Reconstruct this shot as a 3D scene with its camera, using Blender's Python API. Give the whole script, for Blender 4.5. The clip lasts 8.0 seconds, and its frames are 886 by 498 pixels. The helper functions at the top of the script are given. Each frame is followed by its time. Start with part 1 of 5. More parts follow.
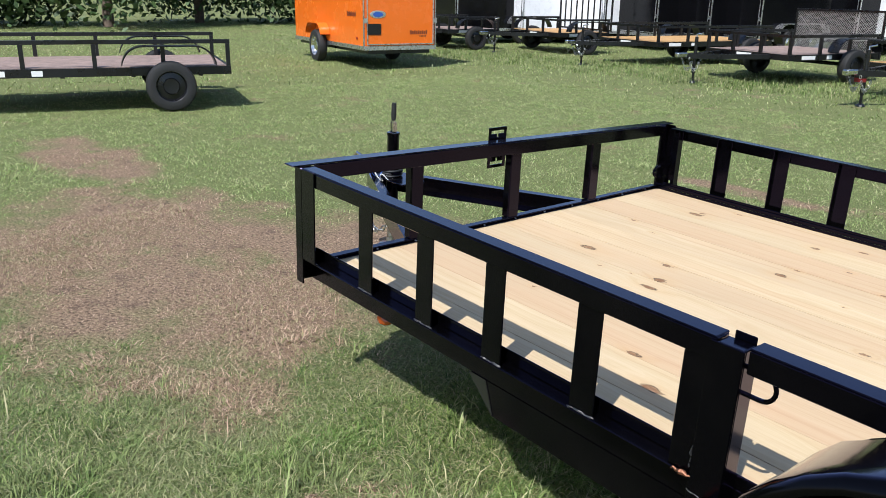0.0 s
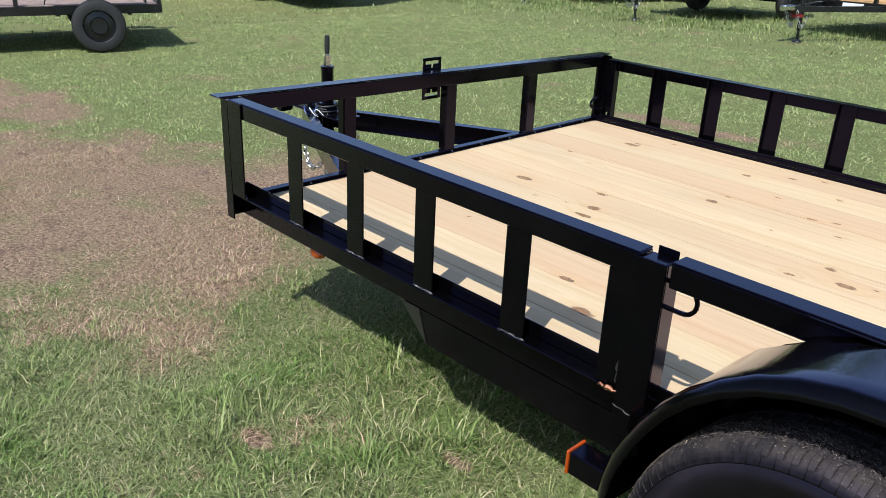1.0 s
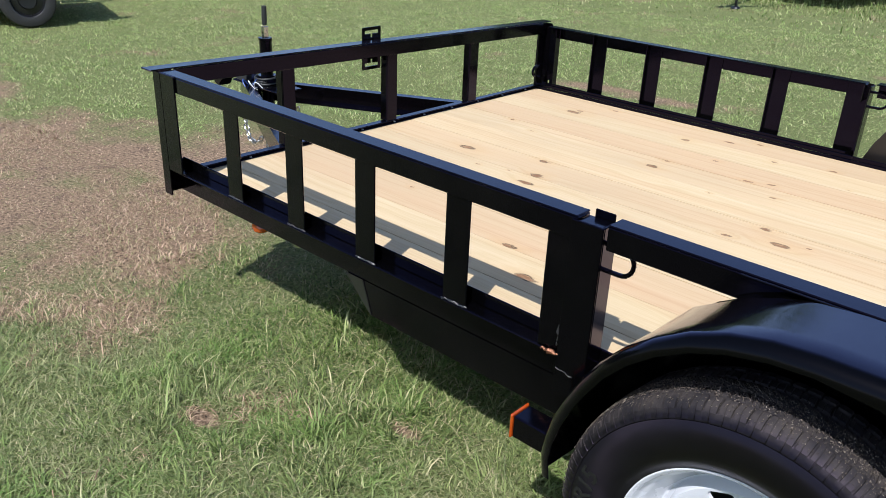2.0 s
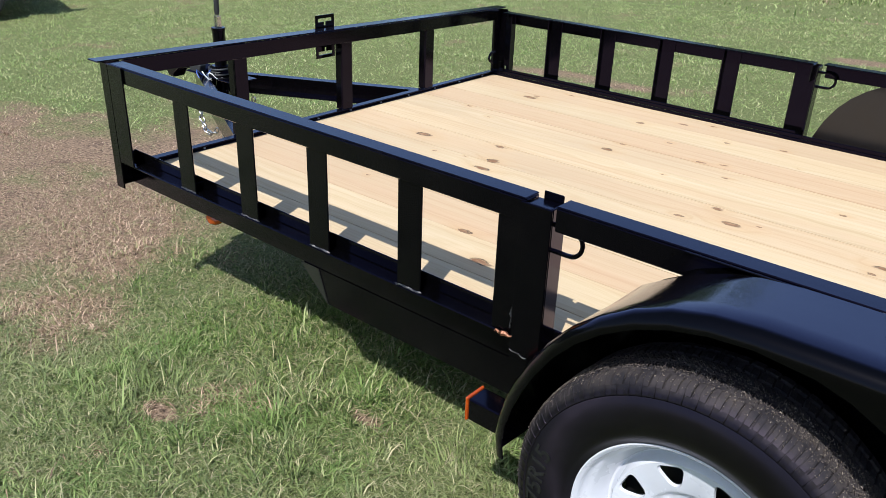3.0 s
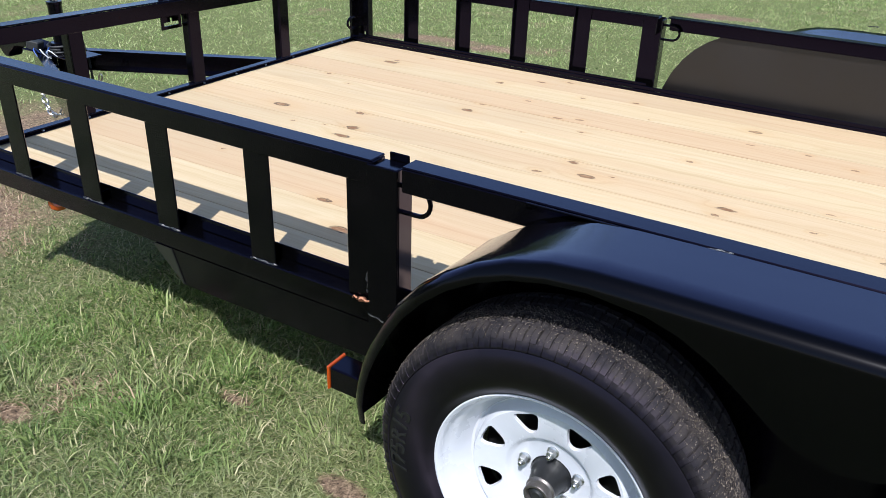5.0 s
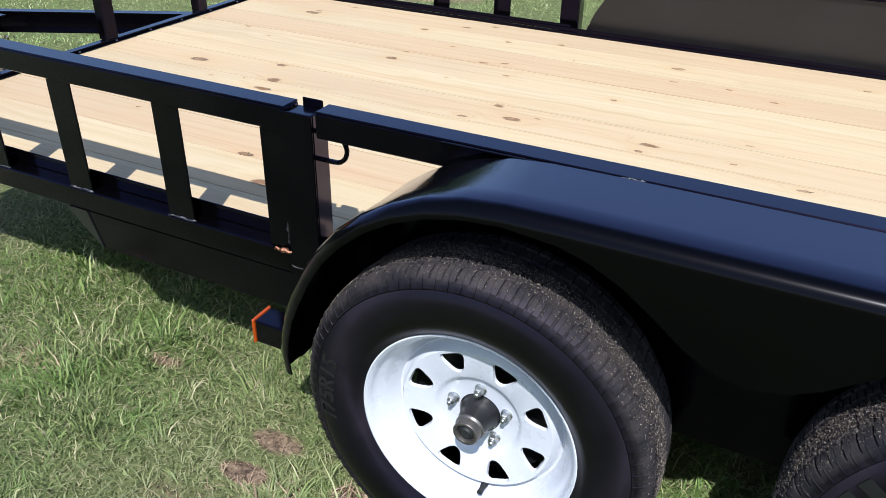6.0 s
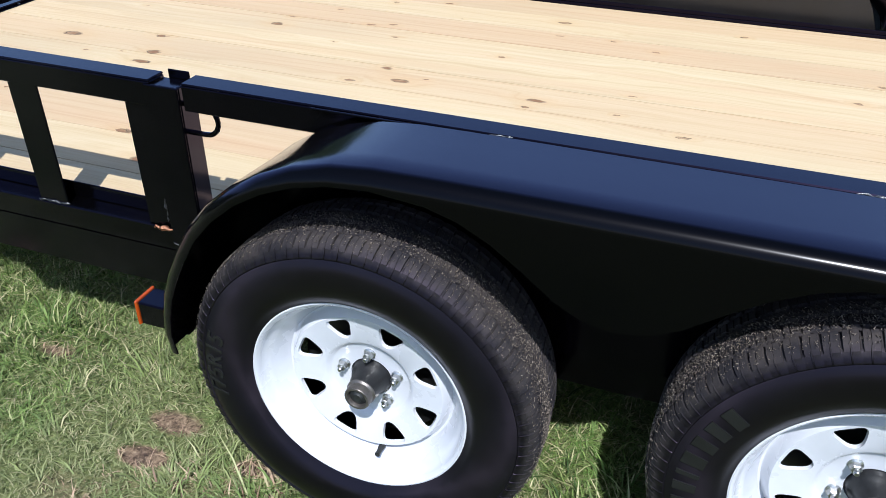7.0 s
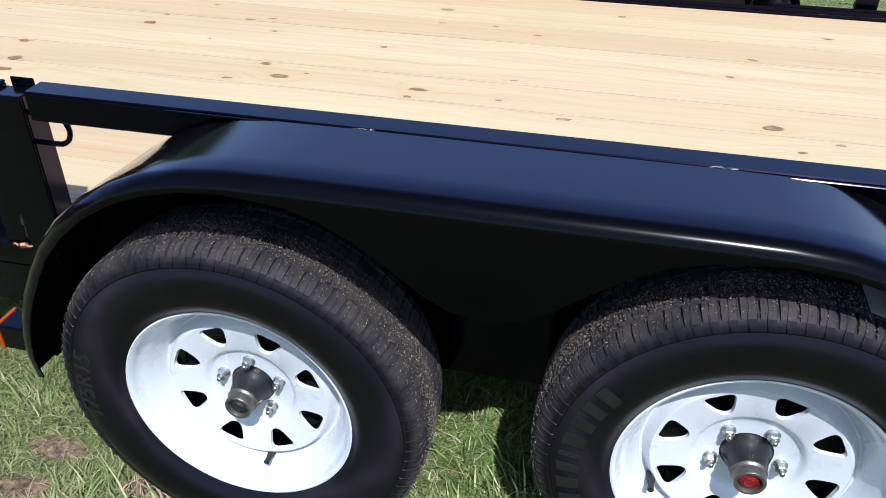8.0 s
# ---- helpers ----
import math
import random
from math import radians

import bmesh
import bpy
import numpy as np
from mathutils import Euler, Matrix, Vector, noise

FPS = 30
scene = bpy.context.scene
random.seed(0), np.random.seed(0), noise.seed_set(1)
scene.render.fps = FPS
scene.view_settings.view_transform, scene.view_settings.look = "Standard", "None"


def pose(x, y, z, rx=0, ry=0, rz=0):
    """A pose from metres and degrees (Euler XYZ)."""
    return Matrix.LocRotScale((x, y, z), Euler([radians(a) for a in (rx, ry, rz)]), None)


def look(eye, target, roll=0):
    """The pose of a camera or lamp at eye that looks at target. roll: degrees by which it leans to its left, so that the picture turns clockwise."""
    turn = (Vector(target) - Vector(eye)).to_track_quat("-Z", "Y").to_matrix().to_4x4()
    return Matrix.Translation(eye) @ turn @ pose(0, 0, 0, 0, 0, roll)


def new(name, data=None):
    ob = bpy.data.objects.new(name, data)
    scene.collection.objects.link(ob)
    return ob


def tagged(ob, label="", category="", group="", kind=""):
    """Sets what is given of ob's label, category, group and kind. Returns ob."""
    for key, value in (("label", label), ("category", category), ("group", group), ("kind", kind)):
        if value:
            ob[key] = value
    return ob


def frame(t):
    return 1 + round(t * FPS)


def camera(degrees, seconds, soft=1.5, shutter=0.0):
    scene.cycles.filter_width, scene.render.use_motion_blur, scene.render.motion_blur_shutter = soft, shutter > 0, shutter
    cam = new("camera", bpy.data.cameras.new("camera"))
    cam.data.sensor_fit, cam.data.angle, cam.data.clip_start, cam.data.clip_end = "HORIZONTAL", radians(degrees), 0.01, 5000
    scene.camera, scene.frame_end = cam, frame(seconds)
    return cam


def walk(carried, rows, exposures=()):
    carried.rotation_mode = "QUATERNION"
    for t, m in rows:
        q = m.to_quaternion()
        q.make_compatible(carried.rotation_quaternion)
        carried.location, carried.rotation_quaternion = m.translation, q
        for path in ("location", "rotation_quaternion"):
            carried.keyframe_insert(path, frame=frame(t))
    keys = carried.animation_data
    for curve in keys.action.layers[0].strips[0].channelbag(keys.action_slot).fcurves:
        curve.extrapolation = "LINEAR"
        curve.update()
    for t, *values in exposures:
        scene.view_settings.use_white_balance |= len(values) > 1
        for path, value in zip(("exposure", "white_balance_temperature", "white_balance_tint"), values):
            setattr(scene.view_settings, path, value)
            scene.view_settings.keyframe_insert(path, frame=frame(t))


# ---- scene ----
cam = camera(57.6, 8.0, soft=0.8)
ROWS = [
    (0, 2.5647, -1.3578, 1.4710, 72.239, -0.850, 50.526),
    (0.5, 2.5843, -1.3401, 1.4409, 70.625, -0.726, 49.175),
    (1, 2.5924, -1.3144, 1.4178, 68.404, -0.880, 46.701),
    (1.5, 2.6003, -1.3026, 1.4116, 67.181, -0.848, 44.385),
    (3, 2.6398, -1.2767, 1.3994, 65.837, -0.289, 40.247),
    (3.5, 2.6640, -1.2625, 1.4005, 65.494, -0.201, 37.875),
    (4, 2.6782, -1.2479, 1.3897, 65.037, -0.106, 35.225),
    (4.5, 2.6857, -1.2320, 1.3850, 64.701, -0.062, 33.247),
    (6, 2.7403, -1.1973, 1.3484, 60.653, 0.913, 26.636),
    (6.5, 2.7678, -1.1768, 1.3327, 59.407, 1.314, 23.197),
    (7, 2.8109, -1.1679, 1.3483, 57.919, 1.336, 19.963),
    (7.5, 2.8428, -1.1491, 1.3363, 57.087, 1.432, 16.824),
    (8, 2.8809, -1.1217, 1.3406, 57.000, 1.607, 13.032),
]
walk(cam, [(t, pose(x, y, z, rx, ry, rz)) for t, x, y, z, rx, ry, rz in ROWS], [(0.0, 0.34, 6150, 12), (4.0, 0.37, 6050, 12), (8.0, 0.39, 5800, 9.5)])

# ---- world and sun ----
SUN_TO = Vector((0.287, -0.68, 0.99)).normalized()
world = bpy.data.worlds.new("sky")
scene.world = world
world.use_nodes = True
wn, wl = world.node_tree.nodes, world.node_tree.links
sky = wn.new("ShaderNodeTexSky")
sky.sky_type, sky.sun_disc = "NISHITA", False
sky.sun_elevation = math.asin(SUN_TO.z)
sky.sun_rotation = math.atan2(SUN_TO.x, SUN_TO.y)
sky.air_density, sky.dust_density, sky.ozone_density = 1.0, 0.9, 1.7
wl.new(sky.outputs[0], wn["Background"].inputs[0])
wn["Background"].inputs[1].default_value = 0.14
sun = new("sun", bpy.data.lights.new("sun", "SUN"))
sun.data.energy, sun.data.angle, sun.data.color = 5.0, radians(0.53), (1.0, 0.97, 0.92)
sun.matrix_world = look(SUN_TO * 30, (0, 0, 0))


# ---- materials ----
def mat(name, color=(0.5, 0.5, 0.5), rough=0.5, metal=0.0, coat=0.0):
    m = bpy.data.materials.new(name)
    m.use_nodes = True
    b = m.node_tree.nodes["Principled BSDF"]
    b.inputs["Base Color"].default_value = (*color, 1)
    b.inputs["Roughness"].default_value = rough
    b.inputs["Metallic"].default_value = metal
    b.inputs["Coat Weight"].default_value = coat
    return m


class Nodes:
    """Short hand for wiring one material."""

    def __init__(self, m):
        self.t = m.node_tree
        self.b = self.t.nodes["Principled BSDF"]

    def add(self, kind, **props):
        n = self.t.nodes.new(kind)
        for k, v in props.items():
            if k == "operation":
                n.operation = v
            elif k == "blend_type":
                n.blend_type = v
            elif k == "data_type":
                n.data_type = v
            elif k == "feature":
                n.feature = v
        return n

    def put(self, sock, v):
        if isinstance(v, bpy.types.NodeSocket):
            self.t.links.new(v, sock)
        else:
            sock.default_value = v

    def math(self, op, a, b=0.0, c=None, clamp=False):
        n = self.add("ShaderNodeMath", operation=op)
        n.use_clamp = clamp
        self.put(n.inputs[0], a)
        self.put(n.inputs[1], b)
        if c is not None:
            self.put(n.inputs[2], c)
        return n.outputs[0]

    def noise(self, vec, scale, detail=4.0, rough=0.55, distort=0.0):
        n = self.add("ShaderNodeTexNoise")
        if vec is not None:
            self.put(n.inputs["Vector"], vec)
        n.inputs["Scale"].default_value = scale
        n.inputs["Detail"].default_value = detail
        n.inputs["Roughness"].default_value = rough
        n.inputs["Distortion"].default_value = distort
        return n.outputs["Fac"]

    def ramp(self, fac, *stops):
        n = self.add("ShaderNodeValToRGB")
        e = n.color_ramp.elements
        while len(e) < len(stops):
            e.new(0.5)
        for el, (p, c) in zip(e, stops):
            el.position = p
            el.color = (*c, 1) if len(c) == 3 else c
        self.put(n.inputs[0], fac)
        return n.outputs[0]

    def mix(self, fac, a, b, blend="MIX"):
        n = self.add("ShaderNodeMix", data_type="RGBA", blend_type=blend)
        self.put(n.inputs[0], fac)
        self.put(n.inputs[6], (*a, 1) if isinstance(a, tuple) else a)
        self.put(n.inputs[7], (*b, 1) if isinstance(b, tuple) else b)
        return n.outputs[2]

    def range(self, v, a, b, c=0.0, d=1.0):
        n = self.add("ShaderNodeMapRange")
        self.put(n.inputs[0], v)
        for i, x in enumerate((a, b, c, d)):
            n.inputs[i + 1].default_value = x
        return n.outputs[0]

    def coords(self, kind="Object", scale=(1, 1, 1), loc=(0, 0, 0)):
        n = self.add("ShaderNodeTexCoord")
        m = self.add("ShaderNodeMapping")
        m.inputs["Scale"].default_value = scale
        m.inputs["Location"].default_value = loc
        self.put(m.inputs[0], n.outputs[kind])
        return m.outputs[0]

    def position(self):
        return self.add("ShaderNodeNewGeometry").outputs["Position"]

    def bump(self, height, strength=0.3, dist=0.002):
        n = self.add("ShaderNodeBump")
        n.inputs["Strength"].default_value = strength
        n.inputs["Distance"].default_value = dist
        self.put(n.inputs["Height"], height)
        self.put(self.b.inputs["Normal"], n.outputs[0])

    def out(self, name, v):
        self.put(self.b.inputs[name], v)


def paint_black(name, rough, dust, low=0.12, high=0.8, tint=(0.50, 0.58, 1.0), coat=0.0):
    m = mat(name, (0.003, 0.003, 0.0035), rough)
    n = Nodes(m)
    pos = n.coords()
    big = n.noise(pos, 2.2, 6, 0.65)
    fine = n.noise(pos, 60, 3, 0.6)
    d = n.math("MULTIPLY", n.range(big, 0.5, 0.78), dust, clamp=True)
    n.out("Base Color", n.mix(d, (0.0008, 0.0008, 0.001), (0.014, 0.0125, 0.011)))
    n.out("Roughness", n.math("ADD", n.math("MULTIPLY", big, 0.06), rough - 0.03))
    lw = n.add("ShaderNodeLayerWeight")
    lw.inputs["Blend"].default_value = 0.5
    n.out("Specular IOR Level", n.range(lw.outputs["Facing"], 0.30, 0.55, low, high))
    n.b.inputs["IOR"].default_value = 1.9
    m.node_tree.nodes["Principled BSDF"].inputs["Specular Tint"].default_value = (*tint, 1)
    n.b.inputs["Coat Weight"].default_value = coat
    n.b.inputs["Coat Roughness"].default_value = 0.18
    n.bump(fine, 0.03, 0.002)
    return m


PAINT = paint_black("black_enamel_paint", 0.14, 0.2, 0.09, 0.40, (0.55, 0.45, 1.0))
PAINT_FENDER = paint_black("black_gloss_fender_paint", 0.10, 0.02, 0.012, 0.33, (0.36, 0.18, 1.0), 0.24)


def wood_deck():
    """Treated pine: long grain along x, knots at given places, tone by board."""
    m = mat("pine_plank", (0.55, 0.4, 0.24), 0.62)
    n = Nodes(m)
    obj = n.coords()
    rnd = n.add("ShaderNodeObjectInfo").outputs["Random"]
    shift = n.add("ShaderNodeCombineXYZ")
    n.put(shift.inputs[0], n.math("MULTIPLY", rnd, 37.0))
    n.put(shift.inputs[2], n.math("MULTIPLY", rnd, 11.0))
    va = n.add("ShaderNodeVectorMath", operation="ADD")
    n.put(va.inputs[0], obj)
    n.put(va.inputs[1], shift.outputs[0])
    base = va.outputs[0]

    def stretched(sx, sy, sz):
        v = n.add("ShaderNodeVectorMath", operation="MULTIPLY")
        n.put(v.inputs[0], base)
        v.inputs[1].default_value = (sx, sy, sz)
        return v.outputs[0]

    # knots: rings of distance round each centre, drawn out along the grain
    sep = n.add("ShaderNodeSeparateXYZ")
    wob = n.noise(n.coords(scale=(34, 70, 1)), 1.0, 2)
    n.put(sep.inputs[0], obj)
    wx = n.math("ADD", sep.outputs[0], n.math("MULTIPLY", n.math("SUBTRACT", wob, 0.5), 0.040))
    wy = n.math("ADD", sep.outputs[1], n.math("MULTIPLY", n.math("SUBTRACT", wob, 0.5), 0.020))
    near = None
    for i, (kx, ky, size) in enumerate(KNOTS):
        dx = n.math("MULTIPLY", n.math("SUBTRACT", wx, kx), (0.85 + 0.55 * (i * 0.37 % 1.0)) / size)
        dy = n.math("MULTIPLY", n.math("SUBTRACT", wy, ky), (1.6 + 1.0 * (i * 0.61 % 1.0)) / size)
        d = n.math("SQRT", n.math("ADD", n.math("MULTIPLY", dx, dx), n.math("MULTIPLY", dy, dy)))
        near = d if near is None else n.math("MINIMUM", near, d)
    core = n.range(near, 0.75, 1.0, 1.0, 0.0)
    ring = n.math("MULTIPLY", n.range(near, 0.72, 0.95), n.range(near, 1.0, 1.3, 1.0, 0.0))
    fade = n.noise(n.coords(scale=(21, 47, 1), loc=(3.1, 0, 0)), 1.0, 3, 0.6)
    ring = n.math("MULTIPLY", ring, n.range(fade, 0.34, 0.56, 0.4, 1.05))
    core = n.math("MULTIPLY", core, n.range(fade, 0.36, 0.66, 1.35, 0.55))
    halo = n.range(near, 1.0, 5.0, 1.0, 0.0)
    # grain bends round the knots
    gy = n.math("ADD", n.math("MULTIPLY", sep.outputs[1], 42.0), n.math("MULTIPLY", halo, 1.6))
    gy = n.math("ADD", gy, n.math("MULTIPLY", n.noise(stretched(0.45, 2.6, 1), 1.0, 2), 8.0))
    gy = n.math("ADD", gy, n.math("MULTIPLY", n.noise(stretched(1.3, 5.5, 1), 1.0, 2), 9.0))
    gy = n.math("ADD", gy, n.math("MULTIPLY", rnd, 60.0))
    cg = n.add("ShaderNodeCombineXYZ")
    n.put(cg.inputs[0], n.math("MULTIPLY", sep.outputs[0], 0.35))
    n.put(cg.inputs[1], gy)
    grain = n.noise(cg.outputs[0], 1.0, 4, 0.65)
    fine = n.noise(stretched(6, 330, 1), 1.0, 3, 0.65)
    tone = n.noise(stretched(0.3, 7.5, 1), 1.0, 4, 0.6)
    wide = n.noise(stretched(0.7, 1.1, 1), 1.0, 3)
    rb = n.math("FRACT", n.math("MULTIPLY", rnd, 7.7))
    col = n.ramp(grain, (0.28, (0.465, 0.34, 0.185)), (0.44, (0.53, 0.412, 0.24)), (0.66, (0.57, 0.458, 0.285)))
    col = n.mix(n.range(tone, 0.46, 0.72, 0.0, 0.6), col, (0.53, 0.355, 0.205))
    col = n.mix(n.range(rb, 0.35, 0.95, 0.0, 0.85), col, (0.475, 0.315, 0.185))
    col = n.mix(n.range(fine, 0.45, 0.72, 0.0, 0.20), col, (0.40, 0.25, 0.125))
    col = n.mix(n.range(wide, 0.46, 0.70, 0.0, 0.55), col, (0.43, 0.325, 0.20))
    streak = n.noise(stretched(0.55, 46, 1), 1.0, 3, 0.7)
    col = n.mix(n.range(streak, 0.52, 0.70, 0.0, 0.44), col, (0.40, 0.25, 0.13))
    col = n.mix(n.math("MULTIPLY", halo, 0.22), col, (0.50, 0.29, 0.11))
    col = n.mix(n.math("MULTIPLY", core, 0.85, clamp=True), col, (0.20, 0.10, 0.045))
    col = n.mix(n.math("MULTIPLY", ring, 0.9), col, (0.04, 0.018, 0.008))
    n.out("Base Color", col)
    n.out("Roughness", n.range(fine, 0.2, 0.8, 0.55, 0.75))
    n.bump(n.math("ADD", n.math("MULTIPLY", fine, 0.7), grain), 0.25, 0.0012)
    return m


KNOTS = [(0.55, 1.06, 0.024), (0.52, 1.85, 0.034), (1.09, 1.85, 0.020), (1.23, 1.97, 0.016), (1.34, 2.04, 0.015), (1.47, 1.85, 0.013),
         (1.50, 1.55, 0.015), (1.17, 1.43, 0.024), (1.18, 1.53, 0.016), (0.86, 1.15, 0.020), (0.94, 1.00, 0.026), (0.96, 0.91, 0.026),
         (0.92, 0.81, 0.020), (1.26, 0.44, 0.026), (1.42, 0.31, 0.030), (1.74, 1.15, 0.019), (1.67, 1.01, 0.016), (1.82, 1.06, 0.026),
         (1.89, 1.10, 0.010), (2.26, 1.06, 0.022), (2.24, 1.00, 0.012), (1.58, 1.58, 0.013), (2.17, 1.84, 0.019), (1.68, 1.92, 0.012),
         (2.38, 1.69, 0.012), (2.54, 1.63, 0.012), (2.70, 0.95, 0.017), (2.82, 1.92, 0.014), (3.26, 1.03, 0.024), (3.17, 1.39, 0.016),
         (3.25, 1.56, 0.015), (3.52, 1.84, 0.018), (3.42, 0.96, 0.013)]
rng_knot = random.Random(12)
KNOTS += [(rng_knot.uniform(0.3, 4.0), rng_knot.uniform(0.12, 2.05), rng_knot.uniform(0.006, 0.013)) for _ in range(20)]
WOOD = wood_deck()


def plain(name, color, rough=0.5, metal=0.0, vary=0.15, scale=14.0, bump=0.05, coat=0.0):
    m = mat(name, color, rough, metal, coat)
    n = Nodes(m)
    pos = n.coords()
    a = n.noise(pos, scale, 5, 0.6)
    b = n.noise(pos, scale * 7, 3, 0.6)
    dark = tuple(c * (1 - 2 * vary) for c in color)
    n.out("Base Color", n.mix(n.range(n.math("ADD", n.math("MULTIPLY", a, 0.7), n.math("MULTIPLY", b, 0.3)), 0.35, 0.65), dark, color))
    n.out("Roughness", n.range(a, 0.3, 0.7, max(rough - 0.08, 0.02), min(rough + 0.08, 1)))
    if bump:
        n.bump(b, bump, 0.003)
    return m


WHITE_RIM = plain("white_wheel_enamel", (0.57, 0.58, 0.62), 0.28, 0, 0.03, 9, 0.03, 0.3)
ZINC = plain("zinc_plated_steel", (0.55, 0.55, 0.54), 0.32, 1.0, 0.2, 60, 0.1)
CHROME = plain("bright_steel", (0.7, 0.7, 0.7), 0.18, 1.0, 0.1, 40, 0.05)
STEEL_GREY = plain("grey_bearing_steel", (0.20, 0.18, 0.165), 0.42, 0.8, 0.2, 50, 0.1)
HUB_BLACK = plain("black_hub_paint", (0.012, 0.012, 0.013), 0.35, 0, 0.2, 30, 0.1)
AMBER = plain("amber_lens", (0.38, 0.058, 0.005), 0.18, 0, 0.12, 40, 0.1, 0.5)
RED_LENS = plain("red_rubber_plug", (0.26, 0.008, 0.01), 0.16, 0, 0.3, 120, 0.5)
WELD = plain("bright_weld_bead", (0.14, 0.14, 0.14), 0.35, 0.9, 0.3, 90, 0.3)
DARK_WELD = plain("painted_weld_bead", (0.05, 0.05, 0.05), 0.3, 0.5, 0.3, 90, 0.4)
SCORCH = plain("scorched_weld", (0.30, 0.13, 0.07), 0.42, 0.7, 0.3, 80, 0.3)
LABEL = plain("white_paper_label", (0.75, 0.75, 0.73), 0.6, 0, 0.05, 20, 0)
GREY_PLASTIC = plain("grey_print", (0.25, 0.25, 0.25), 0.6)
BLUE_PLASTIC = plain("blue_plastic", (0.03, 0.10, 0.42), 0.35)
# black paint with the plank deck's brown reflection put into its colour
DECK_BOUNCE = plain("black_plate_deck_reflection", (0.011, 0.0086, 0.0074), 0.40, 0, 0.15, 5, 0.03)
# grey-green in the colour stands in for grass mirrored in black paint
GRASS_SHEEN = plain("black_with_grass_reflection", (0.014, 0.015, 0.011), 0.45)
RUBBER_GRIP = plain("black_rubber_grip", (0.015, 0.016, 0.016), 0.6)


def tyre_rubber():
    m = mat("tyre_rubber", (0.012, 0.012, 0.013), 0.5)
    n = Nodes(m)
    pos = n.coords()
    sep = n.add("ShaderNodeSeparateXYZ")
    n.put(sep.inputs[0], pos)
    r = n.math("SQRT", n.math("ADD", n.math("MULTIPLY", sep.outputs[0], sep.outputs[0]), n.math("MULTIPLY", sep.outputs[2], sep.outputs[2])))
    worn = n.range(r, 0.318, 0.338)
    speck = n.noise(pos, 170, 4, 0.7)
    patch = n.noise(pos, 22, 5, 0.65)
    dirt = n.math("MULTIPLY", worn, n.range(patch, 0.38, 0.62), clamp=True)
    col = n.mix(n.range(patch, 0.4, 0.75, 0.0, 0.5), (0.002, 0.002, 0.0024), (0.005, 0.005, 0.0052))
    col = n.mix(n.math("MULTIPLY", worn, 0.75), col, (0.026, 0.0255, 0.027))
    col = n.mix(n.math("MULTIPLY", dirt, 0.5), col, (0.075, 0.064, 0.056))
    col = n.mix(n.math("MULTIPLY", n.range(speck, 0.64, 0.70), n.math("MULTIPLY", worn, 0.6)), col, (0.34, 0.28, 0.22))
    n.out("Base Color", col)
    n.out("Roughness", n.math("ADD", n.math("MULTIPLY", worn, 0.34), n.range(patch, 0.3, 0.7, 0.36, 0.44)))
    n.out("Specular IOR Level", n.range(r, 0.31, 0.325, 0.36, 0.24))
    # fine radial ribbing of the moulded sidewall
    n.out("Anisotropic", n.range(r, 0.31, 0.325, 0.8, 0.0))
    n.b.inputs["Specular Tint"].default_value = (0.78, 0.62, 0.92, 1)
    tan = n.add("ShaderNodeTangent")
    tan.direction_type, tan.axis = "RADIAL", "Y"
    n.out("Tangent", tan.outputs[0])
    n.bump(n.math("MULTIPLY", n.math("ADD", n.noise(pos, 90, 4, 0.6), n.math("MULTIPLY", speck, 0.6)), n.range(worn, 0.0, 0.5, 0.03, 1.0)), 0.35, 0.002)
    return m


TYRE = tyre_rubber()
TYRE_TEXT = plain("raised_tyre_lettering", (0.003, 0.003, 0.003), 0.6)


# dry patches of the lawn: centre, half axes
# bare soil spots beside the wheel
SPOTS = [(1.715, -0.08, 0.075, 0.034), (1.70, -0.195, 0.06, 0.028), (1.966, -0.15, 0.05, 0.022), (0.765, -0.32, 0.06, 0.03), (1.25, 0.045, 0.07, 0.022)]
PATCHES = [(-1.8, 0.15, 1.85, 1.05), (-4.9, 0.72, 1.15, 0.42), (-0.5, 1.5, 1.5, 0.75), (-0.7, 4.4, 0.75, 0.16), (0.88, 6.6, 0.34, 0.15)]


def lawn_dry(n, pos):
    sep = n.add("ShaderNodeSeparateXYZ")
    n.put(sep.inputs[0], pos)
    total = None
    for cx, cy, ax, ay in PATCHES + SPOTS:
        dx = n.math("DIVIDE", n.math("SUBTRACT", sep.outputs[0], cx), ax)
        dy = n.math("DIVIDE", n.math("SUBTRACT", sep.outputs[1], cy), ay)
        d = n.math("ADD", n.math("MULTIPLY", dx, dx), n.math("MULTIPLY", dy, dy))
        v = n.range(d, 1.6, 0.4)
        total = v if total is None else n.math("MAXIMUM", total, v)
    flat = n.add("ShaderNodeVectorMath", operation="MULTIPLY")
    n.put(flat.inputs[0], pos)
    flat.inputs[1].default_value = (1, 1, 0)
    a = n.noise(flat.outputs[0], 1.7, 5, 0.65)
    b = n.noise(flat.outputs[0], 0.35, 3, 0.5)
    v = n.math("ADD", n.math("MULTIPLY", total, 0.66), n.math("MULTIPLY", n.math("SUBTRACT", a, 0.54), 2.1))
    v = n.math("ADD", v, n.math("MULTIPLY", n.math("SUBTRACT", b, 0.5), 0.5))
    return n.range(v, 0.07, 0.57), flat.outputs[0]


